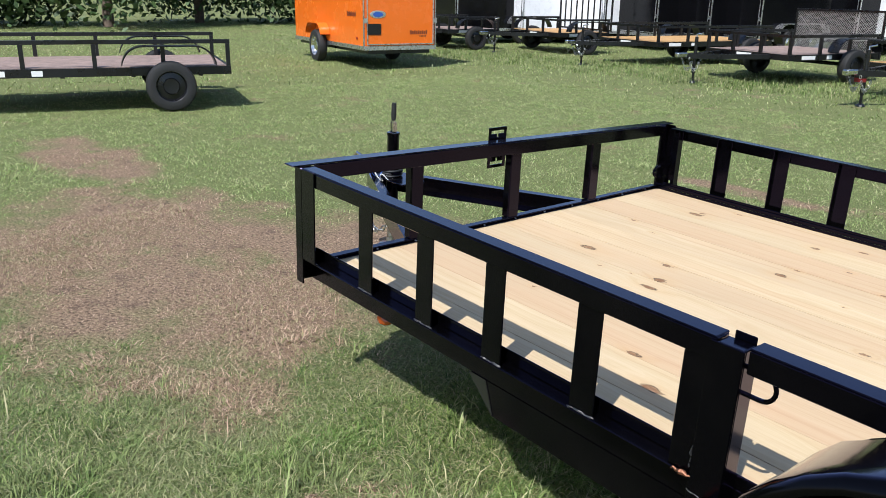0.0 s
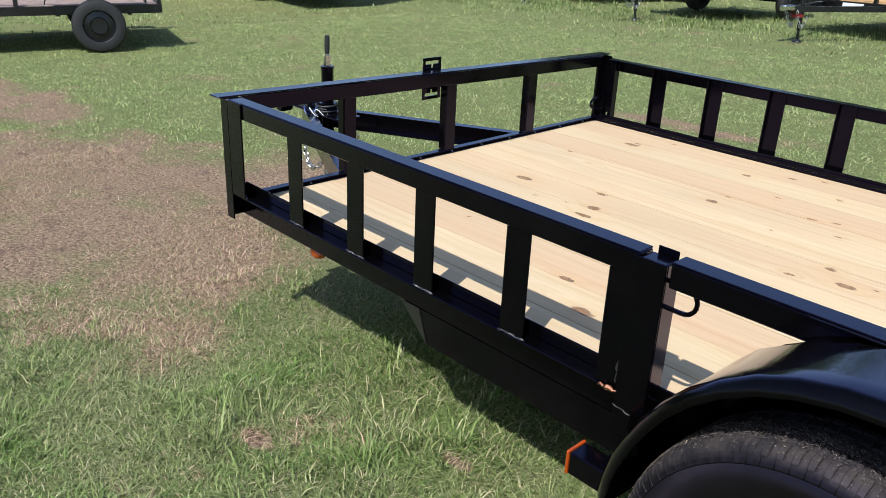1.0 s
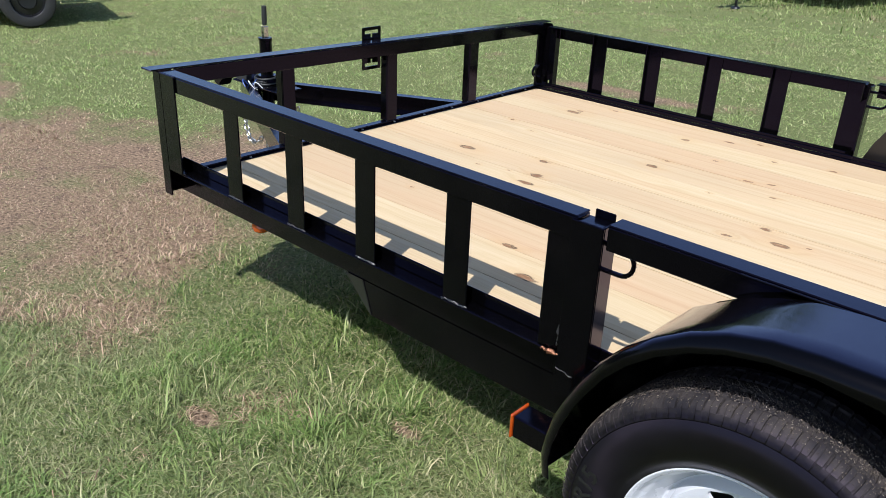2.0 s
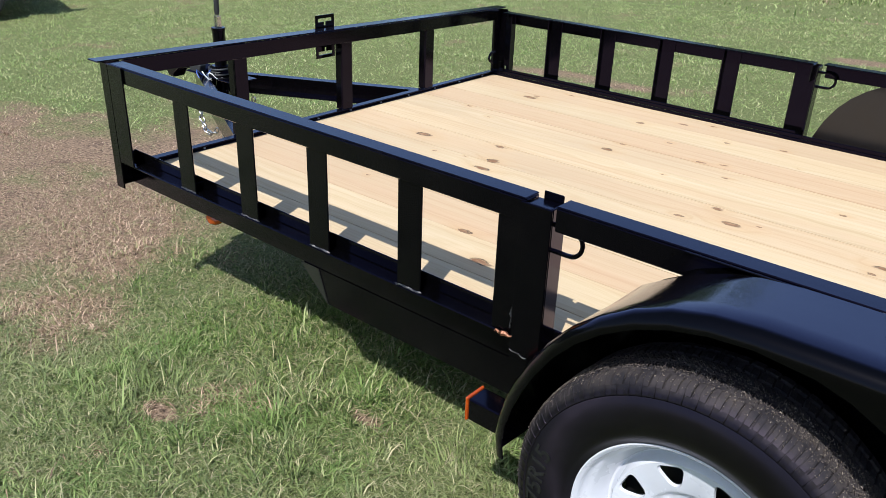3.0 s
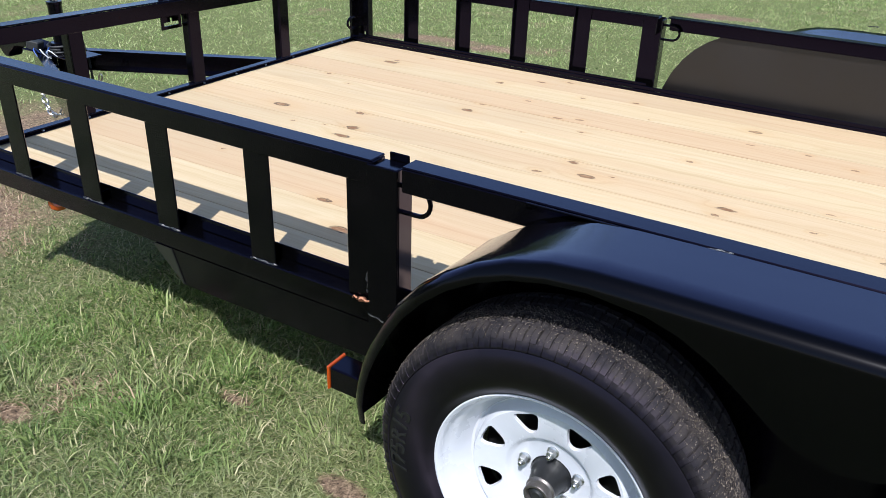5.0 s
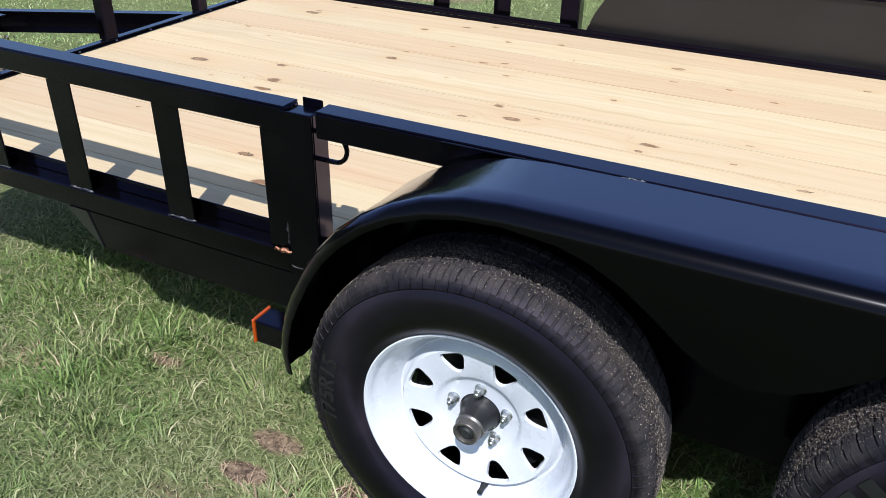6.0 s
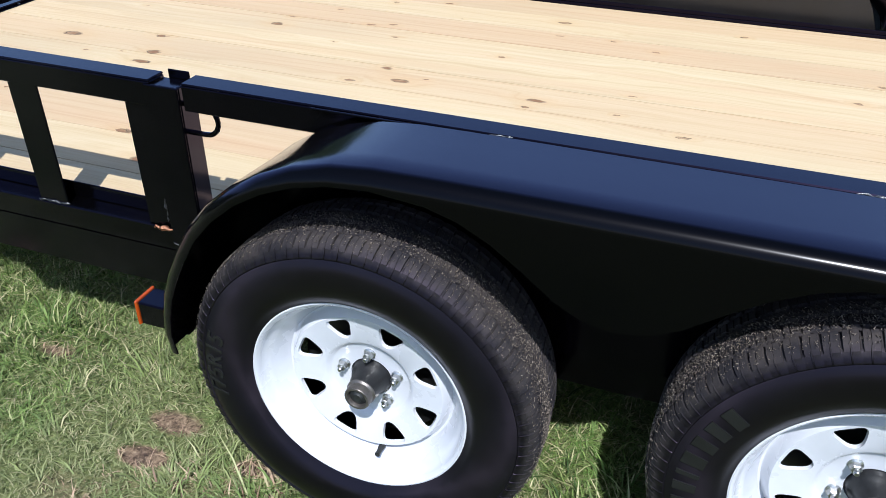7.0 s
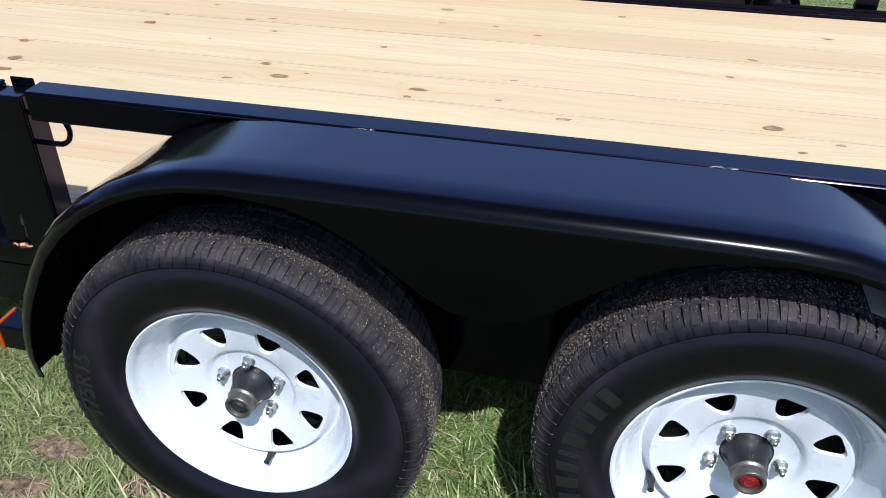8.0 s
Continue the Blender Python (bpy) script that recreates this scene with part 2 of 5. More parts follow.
def ground_material():
    m = mat("lawn_soil", (0.1, 0.09, 0.05), 0.95)
    n = Nodes(m)
    pos = n.position()
    dry, flat = lawn_dry(n, pos)
    f1 = n.noise(flat, 60, 6, 0.75)
    f2 = n.noise(flat, 7, 5, 0.65)
    green = n.ramp(f1, (0.33, (0.036, 0.045, 0.018)), (0.5, (0.135, 0.158, 0.058)), (0.67, (0.255, 0.275, 0.115)))
    soil = n.ramp(f1, (0.36, (0.04, 0.028, 0.02)), (0.5, (0.22, 0.152, 0.10)), (0.66, (0.45, 0.325, 0.215)))
    soil = n.mix(n.range(f2, 0.54, 0.66, 0.0, 0.5), soil, (0.085, 0.055, 0.045))
    n.out("Base Color", n.mix(dry, green, soil))
    n.out("Specular IOR Level", 0.15)
    n.bump(f1, 0.8, 0.02)
    return m


def blade_material(thatch=False, lush=False):
    m = mat("lush_lawn" if lush else "grass_thatch" if thatch else "grass_blade", (0.1, 0.16, 0.04), 0.6)
    n = Nodes(m)
    pos = n.position()
    dry, flat = lawn_dry(n, pos)
    isl = n.add("ShaderNodeNewGeometry").outputs["Random Per Island"]
    f2 = n.noise(flat, 0.9, 4, 0.6)
    f3 = n.noise(flat, 3.1, 3, 0.6)
    green = n.ramp(isl, (0.0, (0.030, 0.060, 0.014)), (0.40, (0.115, 0.178, 0.042)), (0.78, (0.235, 0.315, 0.092)), (0.97, (0.52, 0.47, 0.28)))
    if thatch:
        green = n.ramp(isl, (0.0, (0.07, 0.11, 0.035)), (0.35, (0.17, 0.215, 0.085)), (0.68, (0.28, 0.295, 0.14)), (0.92, (0.44, 0.37, 0.25)))
    if lush:
        green = n.ramp(isl, (0.0, (0.105, 0.17, 0.045)), (0.35, (0.23, 0.325, 0.10)), (0.68, (0.36, 0.445, 0.168)), (0.96, (0.57, 0.54, 0.31)))
    green = n.mix(n.range(f2, 0.45, 0.68, 0.0, 0.5), green, (0.31, 0.325, 0.155))
    green = n.mix(n.range(f3, 0.52, 0.68, 0.0, 0.42), green, (0.15, 0.285, 0.055))
    straw = n.ramp(isl, (0.0, (0.15, 0.095, 0.065)), (0.32, (0.37, 0.25, 0.165)), (0.70, (0.63, 0.465, 0.335)), (0.86, (0.27, 0.28, 0.12)), (1.0, (0.34, 0.33, 0.16)))
    pick = n.math("GREATER_THAN", n.math("ADD", dry, n.math("MULTIPLY", n.math("SUBTRACT", n.math("FRACT", n.math("MULTIPLY", isl, 17.3)), 0.5), 0.7)), 0.5)
    n.out("Base Color", n.mix(pick, green, straw))
    n.out("Specular IOR Level", 0.25)
    n.out("Subsurface Weight", 0.0)
    tr = n.t.nodes.new("ShaderNodeBsdfTranslucent")
    n.put(tr.inputs[0], n.mix(pick, green, straw))
    mx = n.t.nodes.new("ShaderNodeMixShader")
    mx.inputs[0].default_value = 0.24
    n.t.links.new(n.b.outputs[0], mx.inputs[1])
    n.t.links.new(tr.outputs[0], mx.inputs[2])
    n.t.links.new(mx.outputs[0], n.t.nodes["Material Output"].inputs[0])
    return m


SOIL, BLADE, THATCH, LUSH = ground_material(), blade_material(), blade_material(True), blade_material(False, True)


# ---- mesh kit ----
def mesh_object(name, bm, material, smooth=False):
    me = bpy.data.meshes.new(name)
    bmesh.ops.recalc_face_normals(bm, faces=bm.faces[:])
    bm.to_mesh(me)
    bm.free()
    me.materials.append(material)
    if smooth:
        me.polygons.foreach_set("use_smooth", [True] * len(me.polygons))
        me.set_sharp_from_angle(angle=radians(38))
    return new(name, me)


def part(name, bm, material, parent, label="", smooth=False):
    ob = mesh_object(name, bm, material, smooth)
    ob.parent = parent
    return tagged(ob, label)


def empty(name, m, label, category, group="", kind=""):
    ob = new(name)
    ob.empty_display_size = 0.2
    ob.matrix_world = m
    return tagged(ob, label, category, group, kind)


def box(bm, x0, x1, y0, y1, z0, z1, bevel=0.002):
    vs = [bm.verts.new(p) for p in ((x0, y0, z0), (x1, y0, z0), (x1, y1, z0), (x0, y1, z0), (x0, y0, z1), (x1, y0, z1), (x1, y1, z1), (x0, y1, z1))]
    fs = [bm.faces.new([vs[i] for i in f]) for f in ((0, 3, 2, 1), (4, 5, 6, 7), (0, 1, 5, 4), (1, 2, 6, 5), (2, 3, 7, 6), (3, 0, 4, 7))]
    if bevel:
        es = {e for f in fs for e in f.edges}
        bmesh.ops.bevel(bm, geom=list(es), offset=bevel, segments=1, affect="EDGES")


def boxes(*rows, bevel=0.002):
    bm = bmesh.new()
    for r in rows:
        box(bm, *r, bevel=bevel)
    return bm


def sweep(bm, points, radius, n=8, closed=False, caps=True):
    """A round bar along points."""
    P = [Vector(p) for p in points]
    rings = []
    up = Vector((0.13, 0.31, 0.94)).normalized()
    for i, p in enumerate(P):
        a = P[i - 1] if (i or closed) else p
        b = P[(i + 1) % len(P)] if (i + 1 < len(P) or closed) else p
        d = (b - a).normalized()
        s = d.cross(up)
        s = (d.cross(Vector((1, 0, 0))) if s.length < 0.05 else s).normalized()
        u = s.cross(d).normalized()
        r = radius[i] if isinstance(radius, (list, tuple)) else radius
        rings.append([bm.verts.new(p + r * (math.cos(2 * math.pi * k / n) * s + math.sin(2 * math.pi * k / n) * u)) for k in range(n)])
    for i in range(len(rings) - (0 if closed else 1)):
        A, B = rings[i], rings[(i + 1) % len(rings)]
        for k in range(n):
            bm.faces.new((A[k], A[(k + 1) % n], B[(k + 1) % n], B[k]))
    if caps and not closed:
        bm.faces.new(rings[0][::-1])
        bm.faces.new(rings[-1])


def lathe(bm, profile, n=48, centre=(0, 0, 0), closed=False):
    """Turn (radius, y) pairs round the y axis."""
    cx, cy, cz = centre
    rings = []
    for r, y in profile:
        if r < 1e-6:
            rings.append([bm.verts.new((cx, cy + y, cz))] * n)
        else:
            rings.append([bm.verts.new((cx + r * math.cos(2 * math.pi * k / n), cy + y, cz + r * math.sin(2 * math.pi * k / n))) for k in range(n)])
    pairs = list(zip(rings, rings[1:])) + ([(rings[-1], rings[0])] if closed else [])
    for A, B in pairs:
        for k in range(n):
            q = []
            for v in (A[k], A[(k + 1) % n], B[(k + 1) % n], B[k]):
                if v not in q:
                    q.append(v)
            if len(q) > 2:
                bm.faces.new(q)


def prism(bm, pts, axis, a, b):
    """Extrude a closed outline along an axis. pts are the two other coordinates in x, y, z order."""
    def at(p, v):
        q = list(p)
        q.insert("xyz".index(axis), v)
        return bm.verts.new(q)
    A, B = [at(p, a) for p in pts], [at(p, b) for p in pts]
    bm.faces.new(A)
    bm.faces.new(B[::-1])
    for i in range(len(pts)):
        j = (i + 1) % len(pts)
        bm.faces.new((A[i], B[i], B[j], A[j]))


def weld_bead(bm, a, b, r=0.0035, seed=0):
    """A lumpy run of weld metal from a to b."""
    rng = random.Random(seed)
    A, B = Vector(a), Vector(b)
    k = max(4, int((B - A).length / 0.006))
    pts, rad = [], []
    for i in range(k + 1):
        f = i / k
        pts.append(A.lerp(B, f) + Vector((rng.uniform(-1, 1), rng.uniform(-1, 1), rng.uniform(-1, 1))) * r * 0.5)
        rad.append(r * rng.uniform(0.3, 1.15) * (0.35 if i in (0, k) else 1))
    sweep(bm, pts, rad, 6)


# ---- ground ----
def ground():
    bm = bmesh.new()
    xs = sorted(set([-900, -300, -120, -60, -40] + [x * 0.5 for x in range(-60, 21)] + [14, 20, 40, 120, 300, 900]))
    ys = sorted(set([-900, -300, -120, -40, -15, -8] + [y * 0.5 for y in range(-8, 61)] + [40, 60, 120, 300, 900]))
    grid = []
    for y in ys:
        grid.append([])
        for x in xs:
            z = 0.0
            if -30 < x < 10 and -4 < y < 30:
                z = 0.035 * (noise.noise((x * 0.45, y * 0.45, 0.0))) - 0.004
                d = math.hypot(x - 2.6, y)
                z *= min(1.0, max(0.0, (d - 1.6) / 2.0))
            grid[-1].append(bm.verts.new((x, y, z)))
    for j in range(len(ys) - 1):
        for i in range(len(xs) - 1):
            bm.faces.new((grid[j][i], grid[j][i + 1], grid[j + 1][i + 1], grid[j + 1][i]))
    ob = mesh_object("ground", bm, SOIL, True)
    tagged(ob, "mown lawn ground with brown bare patches", "lawn", kind="structure")


ground()


def ground_height(x, y):
    z = 0.035 * noise.noise((x * 0.45, y * 0.45, 0.0)) - 0.004
    d = math.hypot(x - 2.6, y)
    return z * min(1.0, max(0.0, (d - 1.6) / 2.0))


# ---- the near utility trailer, in its own frame: x to the rear, y across, z up ----
NOSE_UP = pose(2.25, 0, 0) @ pose(0, 0, 0, 0, 2.1, 0) @ pose(-2.25, 0, 0)
trailer = empty("utility_trailer", NOSE_UP, "black tandem axle utility trailer with pine plank deck, parked on grass", "trailer")
WIDTH, REAR = 2.15, 4.37
UPRIGHTS = (0.515, 0.817, 1.111, 1.431)
FAR_UPRIGHTS = (0.528, 0.82, 1.115, 1.412)


def side_frame(flip):
    """Rails, posts and frame of one long side; flip mirrors it to the far side."""
    def bb(x0, x1, y0, y1, z0, z1):
        if not flip:
            return (x0, x1, y0, y1, z0, z1)
        x0, x1 = (x - 0.085 * min(1.0, max(0.0, (x - 0.15) / 0.2)) * min(1.0, max(0.0, (3.9 - x) / 0.5)) for x in (x0, x1))
        z0, z1 = (z - 0.056 * min(1.0, max(0.0, (z - 0.47) / 0.3)) for z in (z0, z1))
        z0, z1 = (z - (0.02 if 0.44 < z < 0.56 else 0.0) for z in (z0, z1))
        return (x0, x1, WIDTH - y1, WIDTH - y0, z0, z1)

    def yy(y):
        return WIDTH - y if flip else y

    def xz(x, z):
        return (x - 0.085, z - 0.056 * min(1.0, max(0.0, (z - 0.47) / 0.3))) if flip else (x, z)

    lip = 0.503 if flip else 0.516
    under = 0.748 if flip else 0.756
    part("bottom_rail", boxes(bb(0.145, 1.742, 0, 0.05, 0.474, 0.48), bb(0.145, 1.742, 0.0445, 0.05, 0.4803, lip)), PAINT, trailer)
    part("frame_rail", boxes(bb(0.1, REAR, 0.052, 0.058, 0.385, 0.47), bb(0.1, REAR, 0.0585, 0.085, 0.385, 0.391)), PAINT, trailer)
    part("deck_edge_strip", boxes(bb(0.1, REAR, 0.0505, 0.0565, 0.4705, 0.49 if flip else 0.505), bb(0.13, REAR, 0.057, 0.075, 0.4405, 0.444)), PAINT, trailer)
    # deep subframe that carries the axles, cut back at its front end
    bm = bmesh.new()
    prism(bm, [(0.99, 0.3845), (1.09, 0.285), (3.95, 0.285), (3.95, 0.3845)], "y", yy(0.05), yy(0.056))
    part("axle_subframe", bm, PAINT, trailer)
    bm = bmesh.new()
    prism(bm, [(0.985, 0.3845), (1.086, 0.283), (1.09, 0.287), (0.989, 0.3885)], "y", yy(0.0565), yy(0.12))
    part("subframe_end_plate", bm, PAINT, trailer)
    # added thin triangle carrying the painted grass reflection of the subframe's cut end
    bm = bmesh.new()
    prism(bm, [(0.984, 0.3845), (1.055, 0.3845), (1.0905, 0.2865)], "y", yy(0.0465), yy(0.0495))
    part("gusset", bm, GRASS_SHEEN, trailer, "thin triangle with grass reflection painted grey-green")
    part("top_rail", boxes(bb(0.15 if flip else 0.131, 1.753, 0, 0.05, 0.8052, 0.81), bb(0.15, 1.753, 0, 0.005, under, 0.805), bb(1.747, 1.753, 0.0055, 0.05, 0.73, 0.805)), PAINT, trailer)
    left = 1.79 if flip else 1.826
    rail2 = boxes(bb(left, 3.56, 0, 0.05, 0.8082, 0.813), bb(left, 3.56, 0.0, 0.005, under + 0.002, 0.808))
    part("fender_top_rail", rail2, PAINT, trailer)
    part("top_rail", boxes(bb(3.62, REAR, 0, 0.05, 0.8052, 0.81), bb(3.62, REAR, 0, 0.005, under, 0.805)), PAINT, trailer)
    part("bottom_rail", boxes(bb(3.435, REAR, 0, 0.05, 0.474, 0.48), bb(3.435, REAR, 0.0445, 0.05, 0.4803, lip)), PAINT, trailer)
    hw, dp = (0.036, 0.018) if flip else (0.038, 0.033)
    for i, x in enumerate((FAR_UPRIGHTS if flip else UPRIGHTS) + (3.72, 4.02, 4.30)):
        part("rail_upright", boxes(bb(x - hw, x + hw, 0.0055, 0.0105, 0.4805, 0.8048), bb(x - hw, x - hw + 0.005, 0.011, 0.011 + dp, 0.4805, 0.8048)), PAINT, trailer)
        bm = bmesh.new()
        xw = xz(x, 0)[0]
        weld_bead(bm, (xw - 0.04, yy(0.004), 0.482), (xw + 0.042, yy(0.004), 0.482), 0.0032, i)
        part("weld_bead", bm, WELD, trailer)
    if flip:
        part("end_upright", boxes(bb(0.168, 0.242, 0.0055, 0.0105, 0.4805, 0.8048), bb(0.237, 0.242, 0.011, 0.044, 0.4805, 0.8048)), PAINT, trailer)
    if flip:
        part("stake_post", boxes(bb(1.678, 1.772, 0.0055, 0.0105, 0.385, 0.8048), bb(1.7725, 1.777, 0.0055, 0.062, 0.385, 0.803)), PAINT, trailer)
    else:
        part("end_upright", boxes(bb(1.683, 1.7425, 0.0055, 0.0105, 0.4805, 0.8048), bb(1.683, 1.688, 0.011, 0.044, 0.4805, 0.8048)), PAINT, trailer)
    if not flip:
        part("stake_post", boxes(bb(1.743, 1.820, -0.005, 0.0, 0.385, 0.803), bb(1.815, 1.820, 0.0004, 0.050, 0.385, 0.803)), PAINT, trailer)
        part("stake_cap", boxes(bb(1.7545, 1.8145, 0.0005, 0.044, 0.797, 0.8015)), PAINT, trailer)
        part("stake_plate", boxes(bb(1.766, 1.8145, 0.045, 0.0495, 0.73, 0.818)), PAINT, trailer)
    rear = 3.370 if flip else 3.285
    part("stake_post", boxes(bb(rear, rear + 0.06, -0.005, 0.0, 0.385, 0.803), bb(rear, rear + 0.005, 0.0004, 0.050, 0.385, 0.803)), PAINT, trailer)
    # tie-down loop of round bar
    for lx, lz in (xz(1.777 if flip else 1.820, 0.706), xz(3.285, 0.704)):
        s = 1 if lx < 2 else -1
        pts = [(lx - s * 0.004, yy(0.02), lz), (lx + s * 0.03, yy(0.02), lz)]
        pts += [(lx + s * (0.034 + 0.029 * math.cos(a)), yy(0.02), lz + 0.029 + 0.029 * math.sin(a)) for a in [radians(-75 + 15 * k) for k in range(11)]]
        pts += [(lx + s * 0.03, yy(0.02), lz + 0.058), (lx - s * 0.004, yy(0.02), lz + 0.058)]
        bm = bmesh.new()
        sweep(bm, pts, 0.0052, 8)
        part("tie_down_loop", bm, PAINT, trailer, "black round-bar tie-down loop", True)
    if flip:
        fender(flip)
        return
    bm = bmesh.new()
    weld_bead(bm, (0.150, yy(0.002), 0.482), (0.226, yy(0.002), 0.482), 0.0028, 31)
    part("weld_bead", bm, WELD, trailer)
    bm = bmesh.new()
    weld_bead(bm, (1.741, yy(-0.003), 0.50), (1.741, yy(-0.003), 0.555), 0.003, 7)
    part("weld_bead", bm, DARK_WELD, trailer)
    bm = bmesh.new()
    weld_bead(bm, (1.70, yy(-0.001), 0.4785), (1.748, yy(-0.006), 0.484), 0.0062, 9)
    part("weld_bead", bm, SCORCH, trailer, "heat-tinted weld bead")
    bm = bmesh.new()
    weld_bead(bm, (1.745, yy(-0.006), 0.45), (1.79, yy(-0.006), 0.443), 0.0028, 11)
    part("weld_bead", bm, DARK_WELD, trailer)
    fender(flip)


PROFILE = [(1.874, 0.367), (1.868, 0.412), (1.873, 0.455), (1.886, 0.505), (1.905, 0.553), (1.932, 0.606), (1.966, 0.66), (2.008, 0.708), (2.058, 0.75),
           (2.115, 0.784), (2.175, 0.808), (2.24, 0.823), (2.31, 0.829), (2.40, 0.83)]
SKIRT = [(2.40, 0.793), (2.45, 0.778), (2.50, 0.752), (2.55, 0.716), (2.60, 0.676), (2.64, 0.655), (2.69, 0.645)]


def fender(flip):
    def yy(y):
        return WIDTH - y if flip else y

    mid, drop = 2.69, 0.075 if flip else 0.0
    top = list(PROFILE)
    for x in (2.45, 2.5, 2.55, 2.6, 2.64, 2.69):
        top.append((x, 0.83))
    top += [(2 * mid - x, z) for x, z in reversed(top[:-1])]
    bm = bmesh.new()
    rows = []
    for i, (x, z) in enumerate(top):
        a, b = top[max(i - 1, 0)], top[min(i + 1, len(top) - 1)]
        t = Vector((b[0] - a[0], 0, b[1] - a[1])).normalized()
        nrm = Vector((t.z, 0, -t.x))
        xm = x if x <= mid else 2 * mid - x
        depth = 0.0275
        for (x0, z0), (x1, z1) in zip(SKIRT, SKIRT[1:]):
            if x0 <= xm <= x1 + 1e-6:
                depth = 0.83 - (z0 + (z1 - z0) * (xm - x0) / (x1 - x0))
        sec = [(-0.0125, 0.022), (-0.0135, 0.0155), (-0.017, 0.0118), (-0.08, 0.009), (-0.16, 0.003), (-0.208, 0.0)]
        sec += [(-0.208 - 0.026 * math.sin(q), 0.026 * (1 - math.cos(q))) for q in [radians(18 * k) for k in range(1, 6)]]
        sec += [(-0.234, d) for d in (0.026 + (depth - 0.026) * 0.5, max(depth, 0.0275))]
        reach = 0.0 if flip else 0.040 * min(1.0, max(0.0, (0.752 - z) / 0.045))
        sec[0:3] = [(y + reach, d) for y, d in sec[0:3]]
        rows.append([bm.verts.new((x + nrm.x * d, yy(y), z + nrm.z * d - drop)) for y, d in sec])
    for A, B in zip(rows, rows[1:]):
        for k in range(len(A) - 1):
            bm.faces.new((A[k], A[k + 1], B[k + 1], B[k]))
    bmesh.ops.recalc_face_normals(bm, faces=bm.faces[:])
    bmesh.ops.solidify(bm, geom=bm.faces[:], thickness=0.0028)
    part("fender", bm, PAINT_FENDER, trailer, "glossy black teardrop tandem fender", True)
    # flat plate on the inner side
    bm = bmesh.new()
    outline = [(1.71, 0.405), (1.712, 0.455), (1.74, 0.525), (1.778, 0.588), (1.82, 0.634), (1.869, 0.672), (1.929, 0.705), (2.0, 0.735)]
    if not flip:
        outline = [(x + 0.0105, z - 0.0095) for x, z in PROFILE if 0.40 < z < 0.80]
    right = [(4.98 + (0.40 if not flip else 0.0) - x, z) for x, z in reversed(outline)]
    prism(bm, outline + right, "y", yy(-0.0015), yy(-0.0045 if flip else -0.0115))
    # far plate takes the colour that stands in for the reflected deck
    part("fender_inner_plate", bm, DECK_BOUNCE if flip else PAINT, trailer, "flat black inner fender plate")
    for k, x in enumerate((2.444, 3.0)):
        bm = bmesh.new()
        weld_bead(bm, (x - 0.020, yy(-0.003), 0.8125), (x + 0.020, yy(-0.003), 0.8125), 0.0030, 40 + k)
        part("weld_bead", bm, WELD, trailer)
    if not flip:
        bm = bmesh.new()
        sweep(bm, [(2.10 + 0.1 * k, -0.0062, 0.8085) for k in range(13)], 0.0024, 8)
        part("seam_bead", bm, PAINT_FENDER, trailer, "", True)


side_frame(False)
side_frame(True)


